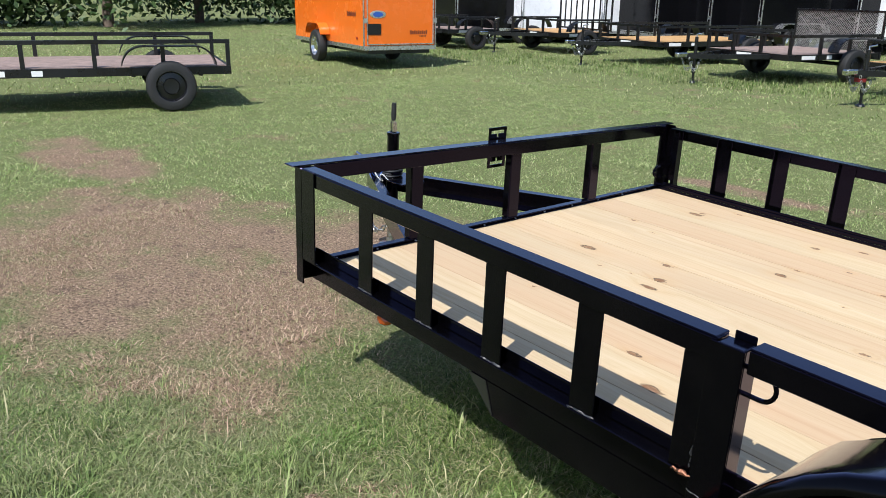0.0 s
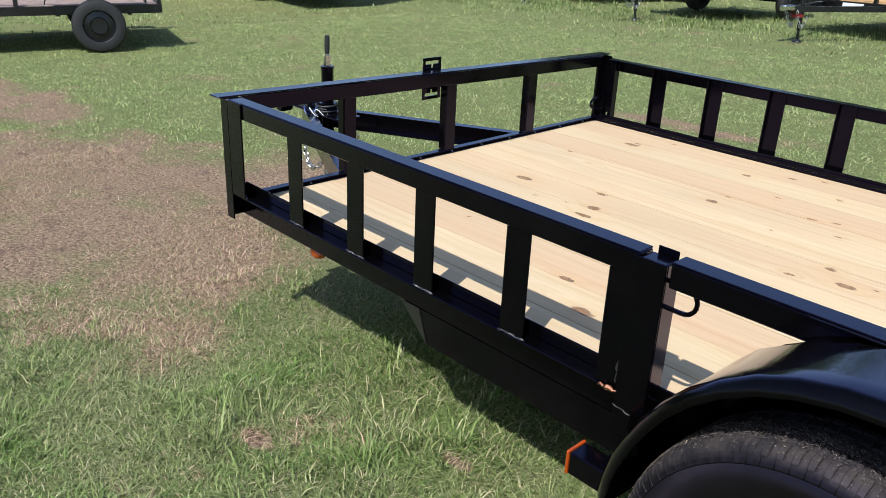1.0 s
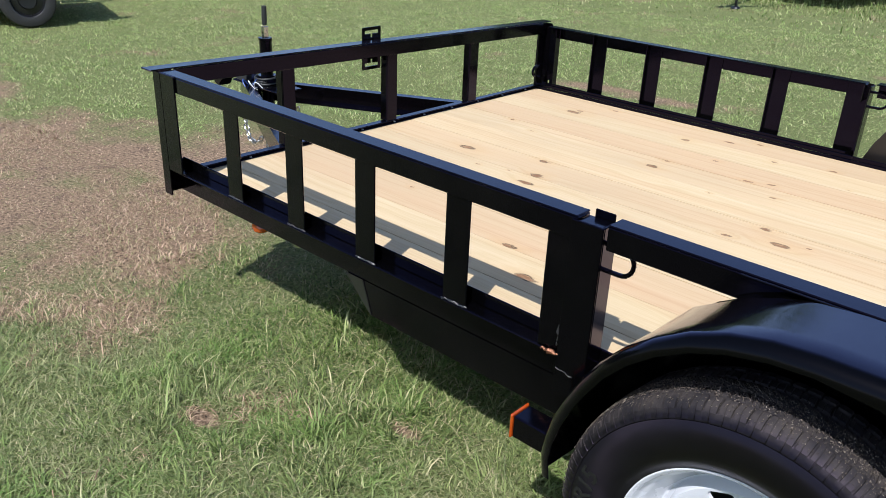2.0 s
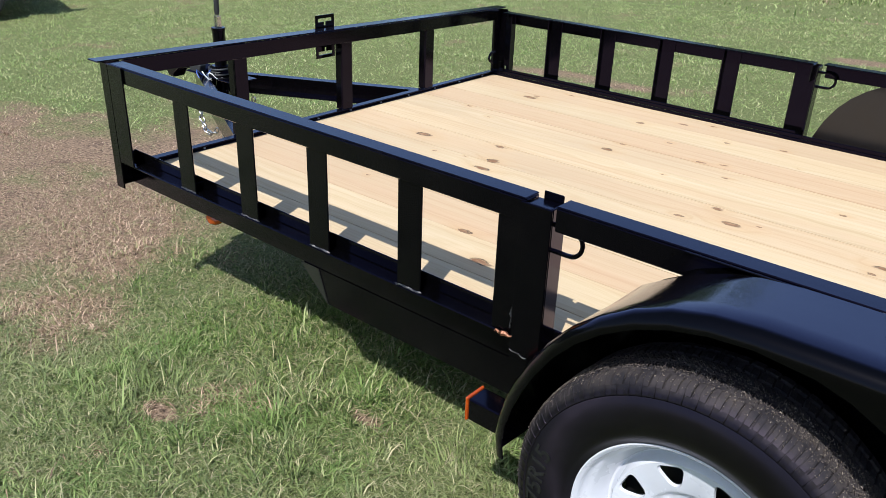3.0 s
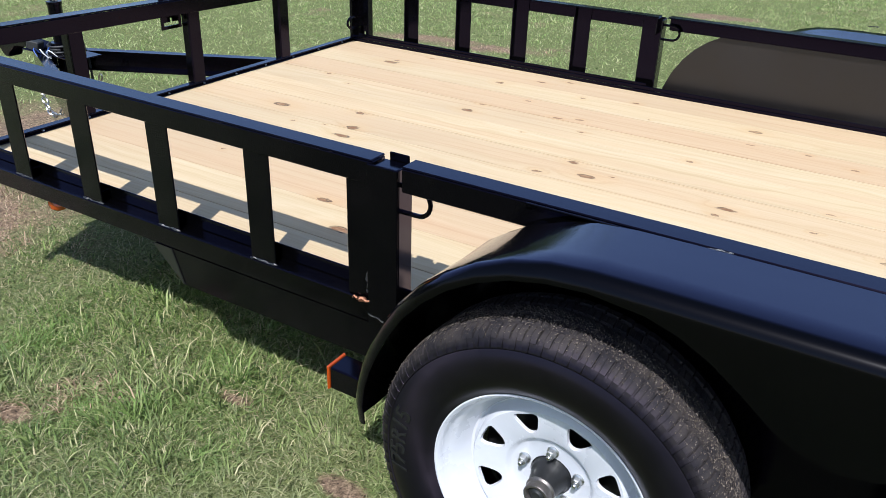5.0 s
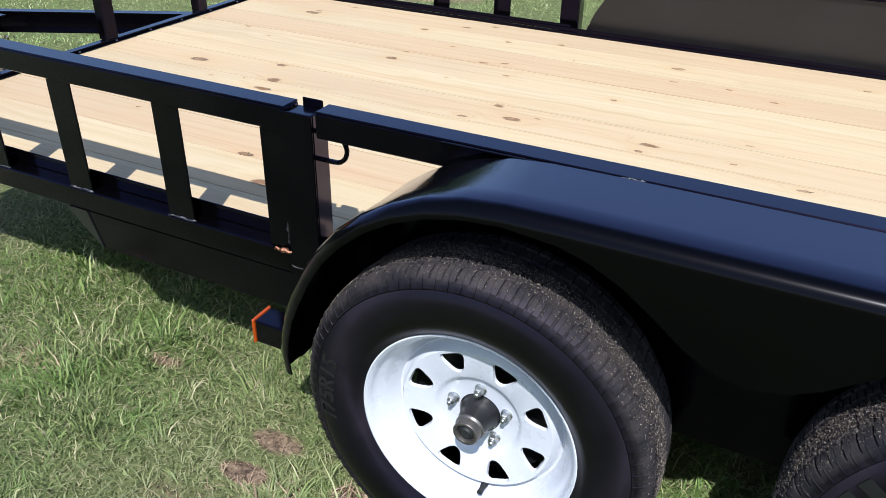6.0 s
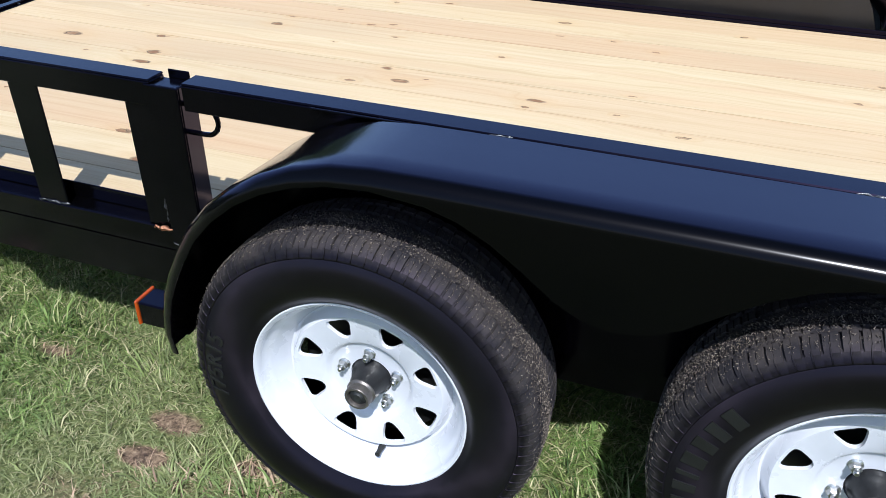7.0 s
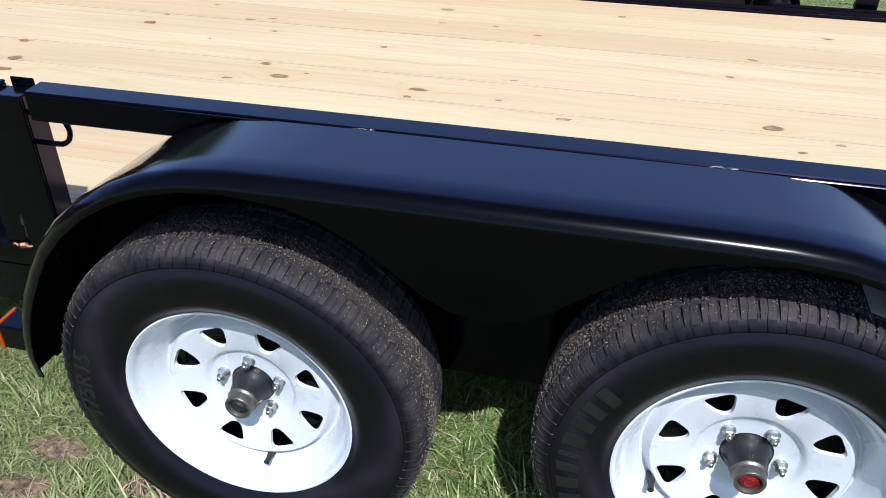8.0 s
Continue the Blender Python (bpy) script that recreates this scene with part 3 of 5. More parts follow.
def front_panel():
    yc = WIDTH / 2
    tr = part("front_top_rail", boxes((0.070, 0.128, -0.03, WIDTH + 0.008, 0.8115, 0.8165), (0.1225, 0.128, 0.055, WIDTH - 0.055, 0.757, 0.811)), PAINT, trailer)
    tr.matrix_basis = pose(0, 0, 0.8165) @ pose(0, 0, 0, -1.15, 0, 0) @ pose(0, 0, -0.8165)
    for y in (0.52, 1.055, 1.58):
        zt = 0.811 - 0.0201 * y
        part("front_upright", boxes((0.116, 0.1215, y - 0.029, y + 0.029, 0.4555, zt), (0.08, 0.1155, y - 0.029, y - 0.0235, 0.4555, zt)), PAINT, trailer)
    part("front_bottom_rail", boxes((0.088, 0.122, 0.061, WIDTH - 0.061, 0.4495, 0.4552), (0.1045, 0.110, 0.061, WIDTH - 0.061, 0.3875, 0.4492)), PAINT, trailer)
    part("front_deck_strip", boxes((0.106, 0.128, 0.06, WIDTH - 0.06, 0.4405, 0.444)), PAINT, trailer)
    for s, y in ((1, 0), (-1, WIDTH)):
        a, b = sorted((y - s * 0.0065, y - s * 0.001))
        c, d = sorted((y - s * 0.0005, y + s * 0.06))
        zt = 0.8104 if s > 0 else 0.762
        part("corner_post", boxes((0.098, 0.143, a, b, 0.385, zt), (0.098, 0.1035, c, d, 0.385, zt), (0.1435, 0.1675, *sorted((y + s * 0.004, y + s * 0.009)), 0.4805, zt - 0.007)), PAINT, trailer)
        if s > 0:
            part("corner_gusset", boxes((0.1435, 0.225, a, b, 0.4805, zt)), PAINT, trailer)
        # round-bar loop inside the front corner
    lp = [(0.15, WIDTH - 0.100 - 0.045 * math.sin(a), 0.54 + 0.027 * math.cos(a)) for a in [radians(15 * k) for k in range(13)]]
    bm = bmesh.new()
    sweep(bm, [(0.15, WIDTH - 0.02, 0.567)] + lp + [(0.15, WIDTH - 0.02, 0.513)], 0.0065, 8)
    part("tie_down_loop", bm, PAINT, trailer, "black round-bar tie-down loop", True)
    for k in range(11):
        bm = bmesh.new()
        lathe(bm, [(0, -0.002), (0.004, -0.0015), (0.0055, 0.001)], 8)
        ob = part("deck_screw", bm, ZINC, trailer)
        ob.matrix_basis = pose(0.117, 0.15 + k * 0.185, 0.4455, -90, 0, 0)
    # slotted plate bracket on the rail
    y0, y1, z0, z1 = 0.945, 1.045, 0.672, 0.845
    ym = (y0 + y1) / 2
    outer = [(y0, z0), (y1, z0), (y1, z1), (y0, z1)]
    slot = [(y0 + 0.012, z1 - 0.013), (y1 - 0.012, z1 - 0.013), (y1 - 0.012, z1 - 0.027), (ym + 0.006, z1 - 0.027), (ym + 0.006, z1 - 0.042), (ym - 0.006, z1 - 0.042), (ym - 0.006, z1 - 0.027), (y0 + 0.012, z1 - 0.027)]
    low = [(y, z0 + z1 - z) for y, z in slot]
    bm = bmesh.new()
    es = []
    for ring in (outer, slot, low):
        vs = [bm.verts.new((0.058, y, z)) for y, z in ring]
        es += [bm.edges.new((vs[i], vs[(i + 1) % len(vs)])) for i in range(len(vs))]
    bmesh.ops.triangle_fill(bm, use_beauty=True, use_dissolve=False, edges=es, normal=(1, 0, 0))
    bmesh.ops.solidify(bm, geom=bm.faces[:], thickness=0.005)
    part("plate_bracket", bm, PAINT, trailer, "black slotted plate bracket")


front_panel()


def tongue():
    yc = WIDTH / 2
    for s in (1, -1):
        bm = bmesh.new()
        a, b = Vector((-0.98, yc + s * 0.03, 0)), Vector((0.066, yc + s * 0.556, 0))
        d = (b - a).normalized()
        n = Vector((-d.y, d.x, 0)) * s
        for o0, o1, z0, z1 in ((0.0, 0.006, 0.335, 0.43), (-0.04, -0.0005, 0.425, 0.43), (-0.04, -0.0005, 0.335, 0.34)):
            q = [a + n * o0, b + n * o0, b + n * o1, a + n * o1]
            prism(bm, [(v.x, v.y) for v in q], "z", z0, z1)
        part("tongue_beam", bm, PAINT, trailer)
    part("coupler_plate", boxes((-1.0, -0.62, yc - 0.075, yc + 0.075, 0.4305, 0.436)), PAINT, trailer)
    bm = bmesh.new()
    prism(bm, [(-1.22, 0.36), (-1.25, 0.40), (-1.22, 0.45), (-1.12, 0.47), (-0.92, 0.455), (-0.9, 0.437), (-1.12, 0.43), (-1.18, 0.39), (-1.18, 0.36)], "y", yc - 0.038, yc + 0.038)
    bmesh.ops.bevel(bm, geom=bm.edges[:], offset=0.006, segments=2, affect="EDGES")
    cp = part("coupler", bm, PAINT, trailer, "black ball coupler", True)
    bm = bmesh.new()
    sweep(bm, [(-0.95, yc - 0.045, 0.455), (-1.0, yc - 0.05, 0.50), (-1.06, yc - 0.05, 0.515), (-1.09, yc - 0.045, 0.49)], 0.008, 8)
    part("latch", bm, CHROME, cp, "bright steel coupler latch", True)
    # screw jack
    jx = -0.80
    bm = bmesh.new()
    lathe(bm, [(0, 0), (0.031, 0), (0.031, 0.40), (0.034, 0.402), (0.034, 0.415), (0.0, 0.416)], 24)
    jack = part("tongue_jack", bm, PAINT, trailer, "black tongue jack with upright handle", True)
    jack.matrix_basis = pose(jx, yc, 0.25, 90, 0, 0)
    for o in ((0.0315, 0.20, 0.052, 0.215), (0.0315, 0.2155, 0.045, 0.232)):
        bm = bmesh.new()
        lathe(bm, [(o[0], o[1]), (o[2], o[1]), (o[2], o[3]), (o[0], o[3])], 24, closed=True)
        part("mounting_ring", bm, PAINT, jack)
    bm = bmesh.new()
    lathe(bm, [(0.0, -0.115), (0.024, -0.115), (0.024, -0.001), (0.0, -0.001)], 20)
    part("inner_tube", bm, ZINC, jack)
    bm = bmesh.new()
    lathe(bm, [(0.0, -0.2), (0.07, -0.2), (0.07, -0.19), (0.03, -0.18), (0.024, -0.116)], 24)
    part("foot_plate", bm, ZINC, jack)
    bm = bmesh.new()
    box(bm, -0.012, -0.007, 0.416, 0.47, -0.014, 0.014)
    box(bm, 0.007, 0.012, 0.416, 0.47, -0.014, 0.014)
    lathe(bm, [(0, 0.44), (0.009, 0.44), (0.009, 0.475), (0, 0.476)], 10)
    part("handle_bracket", bm, CHROME, jack, "bright steel handle bracket")
    bm = bmesh.new()
    sweep(bm, [(0.0, 0.476, 0), (0.0, 0.50, 0.0), (0.002, 0.565, 0)], [0.011, 0.0135, 0.012], 10)
    part("handle_grip", bm, RUBBER_GRIP, jack, "dark rubber handle grip", True)
    # wiring loop, chains, tag and breakaway box round the coupler
    bm = bmesh.new()
    sweep(bm, [(jx + 0.02, yc + 0.02, 0.505), (jx + 0.03, yc + 0.06, 0.51), (jx + 0.03, yc + 0.09, 0.47), (jx + 0.03, yc + 0.108, 0.38), (jx + 0.03, yc + 0.11, 0.28), (jx + 0.03, yc + 0.10, 0.15)], 0.006, 8)
    part("wiring_lead", bm, RUBBER_GRIP, trailer, "black looped wiring lead", True)
    bm = bmesh.new()
    for k in range(3):
        pts = [(jx - 0.01 + 0.055 * math.cos(a), yc + 0.055 * math.sin(a), 0.445 + 0.013 * k + 0.004 * math.sin(a)) for a in [radians(20 * i) for i in range(18)]]
        sweep(bm, pts, 0.0055, 6, closed=True)
    part("coiled_cable", bm, RUBBER_GRIP, trailer, "coiled black cable round the jack", True)
    for s in (1, -1):
        bm = bmesh.new()
        for k in range(13):
            f = k / 12
            c = Vector((-0.95 + 0.32 * f, yc + s * (0.05 + 0.06 * math.sin(f * 3.1)), 0.33 - 0.17 * math.sin(f * 3.14)))
            tn = Vector((0.32, 0, -0.17 * 3.14 * math.cos(f * 3.14))).normalized()
            sd = Vector((0, 1, 0)) if k % 2 else tn.cross(Vector((0, 1, 0))).normalized()
            sweep(bm, [c + tn * (0.02 * math.cos(a)) + sd * (0.011 * math.sin(a)) for a in [radians(36 * i) for i in range(10)]], 0.0042, 6, closed=True)
        part("safety_chain", bm, ZINC, trailer, "zinc-plated safety chain", True)
    bm = bmesh.new()
    box(bm, -0.03, 0.03, -0.025, 0.025, -0.02, 0.02, 0.004)
    bx = part("breakaway_box", bm, RUBBER_GRIP, trailer, "small black plastic box")
    bx.matrix_basis = pose(jx - 0.12, yc - 0.055, 0.462, 0, 12, 20)
    bm = bmesh.new()
    box(bm, -0.06, 0.06, -0.03, 0.03, -0.001, 0.001, 0)
    tg = part("paper_tag", bm, LABEL, trailer, "white paper tag")
    tg.matrix_basis = pose(-0.74, 0.895, 0.365, 50, -6, 24)
    for k, wire in enumerate((BLUE_PLASTIC, LABEL, LABEL)):
        bm = bmesh.new()
        pts = [(jx - 0.03 + 0.03 * k + 0.03 * math.cos(a + k), yc - 0.085 + 0.012 * k + 0.035 * math.sin(a + k), 0.445 + 0.02 * math.sin(2 * a + k)) for a in [radians(24 * i) for i in range(13)]]
        sweep(bm, pts, 0.0022, 6)
        part("wire", bm, wire, trailer, "thin loose tail wire", True)


tongue()


# lamps of the near trailer
def marker_lamps():
    bm = boxes((1.746, 1.86, -0.147, -0.091, 0.337, 0.392), bevel=0.003)
    body = part("marker_lamp", bm, PAINT, trailer, "black marker lamp bracket with amber lens")
    part("lens", boxes((1.7385, 1.7455, -0.150, -0.088, 0.334, 0.395), bevel=0.003), AMBER, body, "amber plastic lens")
    part("bracket_arm", boxes((1.80, 1.85, -0.0875, 0.049, 0.345, 0.385)), PAINT, body)
    bm = bmesh.new()
    lathe(bm, [(0, -0.022), (0.018, -0.02), (0.027, -0.012), (0.03, 0.0), (0.03, 0.012), (0, 0.012)], 20)
    bmesh.ops.scale(bm, vec=(1.25, 1, 0.8), verts=bm.verts[:])
    lamp = part("marker_lamp", bm, AMBER, trailer, "oval amber side marker lamp", True)
    lamp.matrix_basis = pose(0.515, 0.085, 0.362) @ Matrix.Scale(0.85, 4)


marker_lamps()


# ---- wheels ----
def tyre_mesh():
    """Carcass and tread as one grid: profile points round the section, rings round the axle; grooves cut into the tread rows."""
    per, pitches = 8, 84
    seg = per * pitches
    sec = [(0.202, -0.062, 0), (0.2105, -0.078, 0), (0.2165, -0.0805, 0), (0.225, -0.090, 0), (0.240, -0.0985, 0), (0.256, -0.1022, 0), (0.272, -0.1035, 0), (0.288, -0.1022, 0),
           (0.300, -0.0985, 0), (0.3095, -0.0935, 0), (0.3115, -0.0950, 0), (0.3145, -0.0945, 4), (0.3185, -0.0925, 5), (0.325, -0.0885, 5), (0.3275, -0.0875, 4), (0.3335, -0.0815, 1), (0.3385, -0.072, 6), (0.3405, -0.060, 6), (0.3410, -0.0555, 6),
           (0.3335, -0.054, 3), (0.3335, -0.0475, 3), (0.3415, -0.046, 2), (0.3428, -0.022, 2), (0.3355, -0.0205, 3), (0.3355, -0.0145, 3), (0.3432, -0.013, 2)]
    sec = sec + [(r, -y, k) for r, y, k in reversed(sec)]
    rng = random.Random(5)
    co, faces = [], []
    jit = [rng.uniform(-0.0006, 0.0006) for _ in range(pitches)]
    where = (0.0, 0.40, 0.42, 0.47, 0.49, 0.80, 0.825, 0.965)
    for s in range(seg):
        q, pitch = s % per, s // per
        for r, y, kind in sec:
            rr = r
            half = 0.0 if y < 0 else 0.5
            wave = 0.0
            if kind in (1, 6) and q in (6, 7):
                rr -= 0.0048
            if kind == 6 and q in (2, 3):
                rr -= 0.0016
            if kind == 5:
                rr += 0.0035 * math.sin(math.pi * where[q])
                y += math.copysign(0.0022, -y) * math.sin(math.pi * where[q])
            if kind == 4 and q in (6, 7):
                rr -= 0.0010
            if kind in (4, 5) and q in (2, 3):
                rr += 0.0016
                y += math.copysign(0.0012, y)
            if kind == 2 and q in (2, 3, 6, 7):
                rr -= 0.0035
            if kind == 2:
                wave = 0.16 * math.sin(y * 150)
            if kind in (1, 2, 6):
                rr += jit[pitch]
            a = 2 * math.pi * (pitch + where[q] + half + wave) / pitches
            co.append((rr * math.cos(a), y, rr * math.sin(a)))
    m = len(sec)
    for s in range(seg):
        for k in range(m - 1):
            a, b = s * m + k, ((s + 1) % seg) * m + k
            faces.append((a, b, b + 1, a + 1))
    me = bpy.data.meshes.new("tyre")
    me.from_pydata(co, [], faces)
    me.materials.append(TYRE)
    me.polygons.foreach_set("use_smooth", [True] * len(me.polygons))
    me.set_sharp_from_angle(angle=radians(40))
    return me


TYRE_MESH = tyre_mesh()


def tread_debris():
    """Dry clippings and grit caught on the tread."""
    rng = random.Random(77)
    co, faces = [], []
    for k in range(11000):
        a = rng.uniform(0, 2 * math.pi)
        y = rng.choice((rng.uniform(-0.058, 0.0), rng.uniform(-0.045, 0.006), rng.uniform(-0.084, 0.004)))
        r = 0.3437 if abs(y) < 0.05 else 0.3437 - (abs(y) - 0.05) * 0.16 - max(0.0, abs(y) - 0.07) * 0.35
        ln, wd = (rng.uniform(0.0007, 0.0026), 0.00036) if k % 3 else (rng.uniform(0.0006, 0.0013), rng.uniform(0.0005, 0.0009))
        d = rng.uniform(0, math.pi)
        lift = rng.uniform(0.0, 0.0015)
        b = len(co)
        for u, v, h in ((-ln, -wd, 0), (ln, -wd, lift), (ln, wd, lift), (-ln, wd, 0.0006), (0, 0, 0.0012 + lift)):
            t, w = u * math.cos(d) - v * math.sin(d), u * math.sin(d) + v * math.cos(d)
            aa, rr = a + t / r, r + h
            co.append((rr * math.cos(aa), y + w, rr * math.sin(aa)))
        faces += [(b, b + 1, b + 4), (b + 1, b + 2, b + 4), (b + 2, b + 3, b + 4), (b + 3, b, b + 4)]
    me = bpy.data.meshes.new("tread_debris")
    me.from_pydata(co, [], faces)
    me.materials.append(DEBRIS)
    return me


def debris_material():
    m = mat("dry_clippings", (0.3, 0.22, 0.15), 0.8)
    n = Nodes(m)
    isl = n.add("ShaderNodeNewGeometry").outputs["Random Per Island"]
    n.out("Base Color", n.ramp(isl, (0.0, (0.028, 0.022, 0.018)), (0.5, (0.062, 0.049, 0.040)), (0.85, (0.12, 0.097, 0.079)), (1.0, (0.26, 0.225, 0.19))))
    return m


DEBRIS = debris_material()
DEBRIS_MESH = tread_debris()


def arc_text(words, size, radius, start, parent, label, y=-0.1042, bars=False):
    """Raised letters set round the sidewall, running clockwise from the angle start (degrees)."""
    if bars:
        bm = bmesh.new()
        x = 0.0
        for w in words:
            k = max(2, int(w / 0.006))
            for i in range(k):
                a0, a1 = x + w * i / k, x + w * (i + 1) / k
                q = [(a0, 0), (a1, 0), (a1, size), (a0, size)]
                lo = [bm.verts.new((p[0], p[1], 0)) for p in q]
                hi = [bm.verts.new((p[0], p[1], 0.0022)) for p in q]
                bm.faces.new(hi)
                for e in range(4):
                    bm.faces.new((lo[e], lo[(e + 1) % 4], hi[(e + 1) % 4], hi[e]))
            x += w + size * 0.42
        me = bpy.data.meshes.new("sidewall_mark")
        bm.to_mesh(me)
        bm.free()
    else:
        cu = bpy.data.curves.new("lettering", "FONT")
        cu.body, cu.size, cu.extrude, cu.offset = words, size, 0.0012, 0.0007
        tmp = bpy.data.objects.new("lettering", cu)
        me = bpy.data.meshes.new_from_object(tmp)
        bpy.data.objects.remove(tmp)
    for v in me.vertices:
        ang = radians(start) - v.co.x / radius
        r = radius + v.co.y
        bulge = max(0.0, r - 0.276) * 0.16
        v.co = (r * math.cos(ang), y - v.co.z + bulge + max(0.0, 0.262 - r) * 0.13, r * math.sin(ang))
    me.materials.clear()
    me.materials.append(TYRE_TEXT)
    ob = new("sidewall_lettering", me)
    ob.parent = parent
    return tagged(ob, label)


def wheel_disc(bm):
    """Steel spoke disc with eight rounded windows, outward is -y, flange plane at y = 0."""
    def depth(r):
        pts = [(0.042, 0.070), (0.078, 0.066), (0.086, 0.058), (0.092, 0.055), (0.1515, 0.046), (0.155, 0.050), (0.160, 0.062)]
        for (a, da), (b, db) in zip(pts, pts[1:]):
            if r <= b:
                return da + (db - da) * max(0.0, min(1.0, (r - a) / (b - a)))
        return 0.062

    # barrel and flange
    lathe(bm, [(0.203, 0.010), (0.2120, 0.009), (0.2155, 0.004), (0.2145, 0.0005), (0.2110, -0.0005), (0.2070, 0.002), (0.2035, 0.009), (0.2015, 0.018),
               (0.1950, 0.026), (0.1905, 0.030), (0.188, 0.035), (0.1725, 0.058), (0.169, 0.066), (0.165, 0.068), (0.160, 0.062), (0.155, 0.050), (0.1515, 0.046)], 96)
    lathe(bm, [(0.092, 0.055), (0.086, 0.058), (0.082, 0.064), (0.078, 0.066), (0.060, 0.068), (0.042, 0.070), (0.042, 0.080)], 96)
    for s in range(8):
        c = 2 * math.pi * (s + 0.5) / 8
        half = math.pi / 8
        outer = []
        for i in range(13):
            a = c - half + 2 * half * i / 12
            outer.append((0.1515 * math.cos(a), 0.1515 * math.sin(a)))
        for i in range(13):
            a = c + half - 2 * half * i / 12
            outer.append((0.092 * math.cos(a), 0.092 * math.sin(a)))
        # rounded triangle: broad towards the rim, blunt towards the hub
        corners = [(0.1485, -0.205), (0.1485, 0.205), (0.1005, 0.10), (0.1005, -0.10)]
        P = [Vector((r * math.cos(c + d), r * math.sin(c + d))) for r, d in corners]
        inner = []
        for i, p in enumerate(P):
            u, v = (P[i - 1] - p), (P[(i + 1) % 4] - p)
            for f in range(6):
                q = f / 5
                a0, b0 = p + u.normalized() * min(0.018, 0.48 * u.length), p + v.normalized() * min(0.018, 0.48 * v.length)
                inner.append(tuple((1 - q) ** 2 * a0 + 2 * q * (1 - q) * p + q * q * b0))
        sec = bmesh.new()
        edges = []
        for loop in (outer, inner):
            vs = [sec.verts.new((x, 0, z)) for x, z in loop]
            edges += [sec.edges.new((vs[i], vs[(i + 1) % len(vs)])) for i in range(len(vs))]
        bmesh.ops.triangle_fill(sec, use_beauty=True, use_dissolve=False, edges=edges, normal=(0, 1, 0))
        remap = {}
        for v in sec.verts:
            r = math.hypot(v.co.x, v.co.z)
            remap[v] = bm.verts.new((v.co.x, depth(r), v.co.z))
        for f in sec.faces:
            bm.faces.new([remap[v] for v in f.verts])
        sec.free()
        # turned-in lip of the window
        A = [bm.verts.new((x, depth(math.hypot(x, z)), z)) for x, z in inner]
        cx, cz = sum(p[0] for p in inner) / len(inner), sum(p[1] for p in inner) / len(inner)
        B = [bm.verts.new((cx + (x - cx) * 0.93, depth(math.hypot(x, z)) + 0.007, cz + (z - cz) * 0.93)) for x, z in inner]
        for i in range(len(A)):
            j = (i + 1) % len(A)
            bm.faces.new((A[i], A[j], B[j], B[i]))
    bmesh.ops.remove_doubles(bm, verts=bm.verts[:], dist=0.0004)


def wheel(name, x, y_flange, z, spin, lug_turn, plug, mirror=False, valve=-81):
    bm = bmesh.new()
    wheel_disc(bm)
    w = part("wheel", bm, WHITE_RIM, trailer, "white spoked steel wheel with five lug nuts", True)
    w.matrix_basis = pose(x, y_flange, z, 0, 0, 180 if mirror else 0) @ pose(0, 0, 0, 0, -spin, 0)
    ty = new("tyre", TYRE_MESH)
    ty.parent = w
    tagged(ty, "black radial trailer tyre with dusty tread")
    ty.matrix_basis = pose(0, 0.0795, 0)
    bits = new("dry_debris", DEBRIS_MESH)
    bits.parent = ty
    tagged(bits, "dry grass clippings and grit stuck to the tread", kind="stuff")
    # brake drum behind the windows
    bm = bmesh.new()
    lathe(bm, [(0.0, 0.098), (0.15, 0.098), (0.158, 0.12), (0.158, 0.16), (0.0, 0.165)], 40)
    part("brake_drum", bm, HUB_BLACK, w, "dark brake drum", True)
    bm = bmesh.new()
    lathe(bm, [(0.0415, 0.082), (0.0395, 0.068), (0.0375, 0.064), (0.0365, 0.058), (0.0325, 0.054), (0.0305, 0.038), (0.0268, 0.026), (0.0262, 0.022), (0.0, 0.022)], 40)
    part("hub", bm, HUB_BLACK, w, "black painted hub", True)
    bm = bmesh.new()
    lathe(bm, [(0.0, 0.0255), (0.0280, 0.0245), (0.0285, 0.022), (0.0262, 0.0195), (0.0252, 0.0185), (0.0252, 0.004), (0.0238, 0.002), (0.0195, 0.002), (0.0185, 0.005), (0.018, 0.011), (0.0, 0.011)], 40)
    cap = part("bearing_cap", bm, STEEL_GREY, w, "grey steel bearing cap", True)
    bm = bmesh.new()
    lathe(bm, [(0.0178, 0.0105), (0.0155, 0.008), (0.010, 0.006), (0.0085, 0.004), (0.004, 0.0035), (0.0, 0.005)], 28)
    part("plug", bm, plug, cap, "", True)
    for k in range(5):
        a = radians(lug_turn + 72 * k)
        bm = bmesh.new()
        lathe(bm, [(0.0, 0.001), (0.0035, 0.0012), (0.0048, 0.003), (0.0050, 0.010)], 12)
        lathe(bm, [(0.0050, 0.0095), (0.0078, 0.0100), (0.0094, 0.0120), (0.0094, 0.0215)], 6)
        lathe(bm, [(0.0085, 0.0205), (0.0118, 0.0225), (0.0122, 0.026)], 14)
        ng = part("lug_nut", bm, ZINC, w)
        ng.matrix_basis = pose(0.0572 * math.cos(a), 0.043, 0.0572 * math.sin(a))
    bm = bmesh.new()
    sweep(bm, [(0, 0.066, 0), (0, 0.045, 0), (0, 0.038, 0), (0, 0.026, 0)], [0.0075, 0.0065, 0.005, 0.0055], 12)
    v = part("valve_stem", bm, RUBBER_GRIP, w, "", True)
    a = radians(valve - spin)
    v.matrix_basis = pose(0.161 * math.cos(a), 0, 0.161 * math.sin(a))
    return w, ty


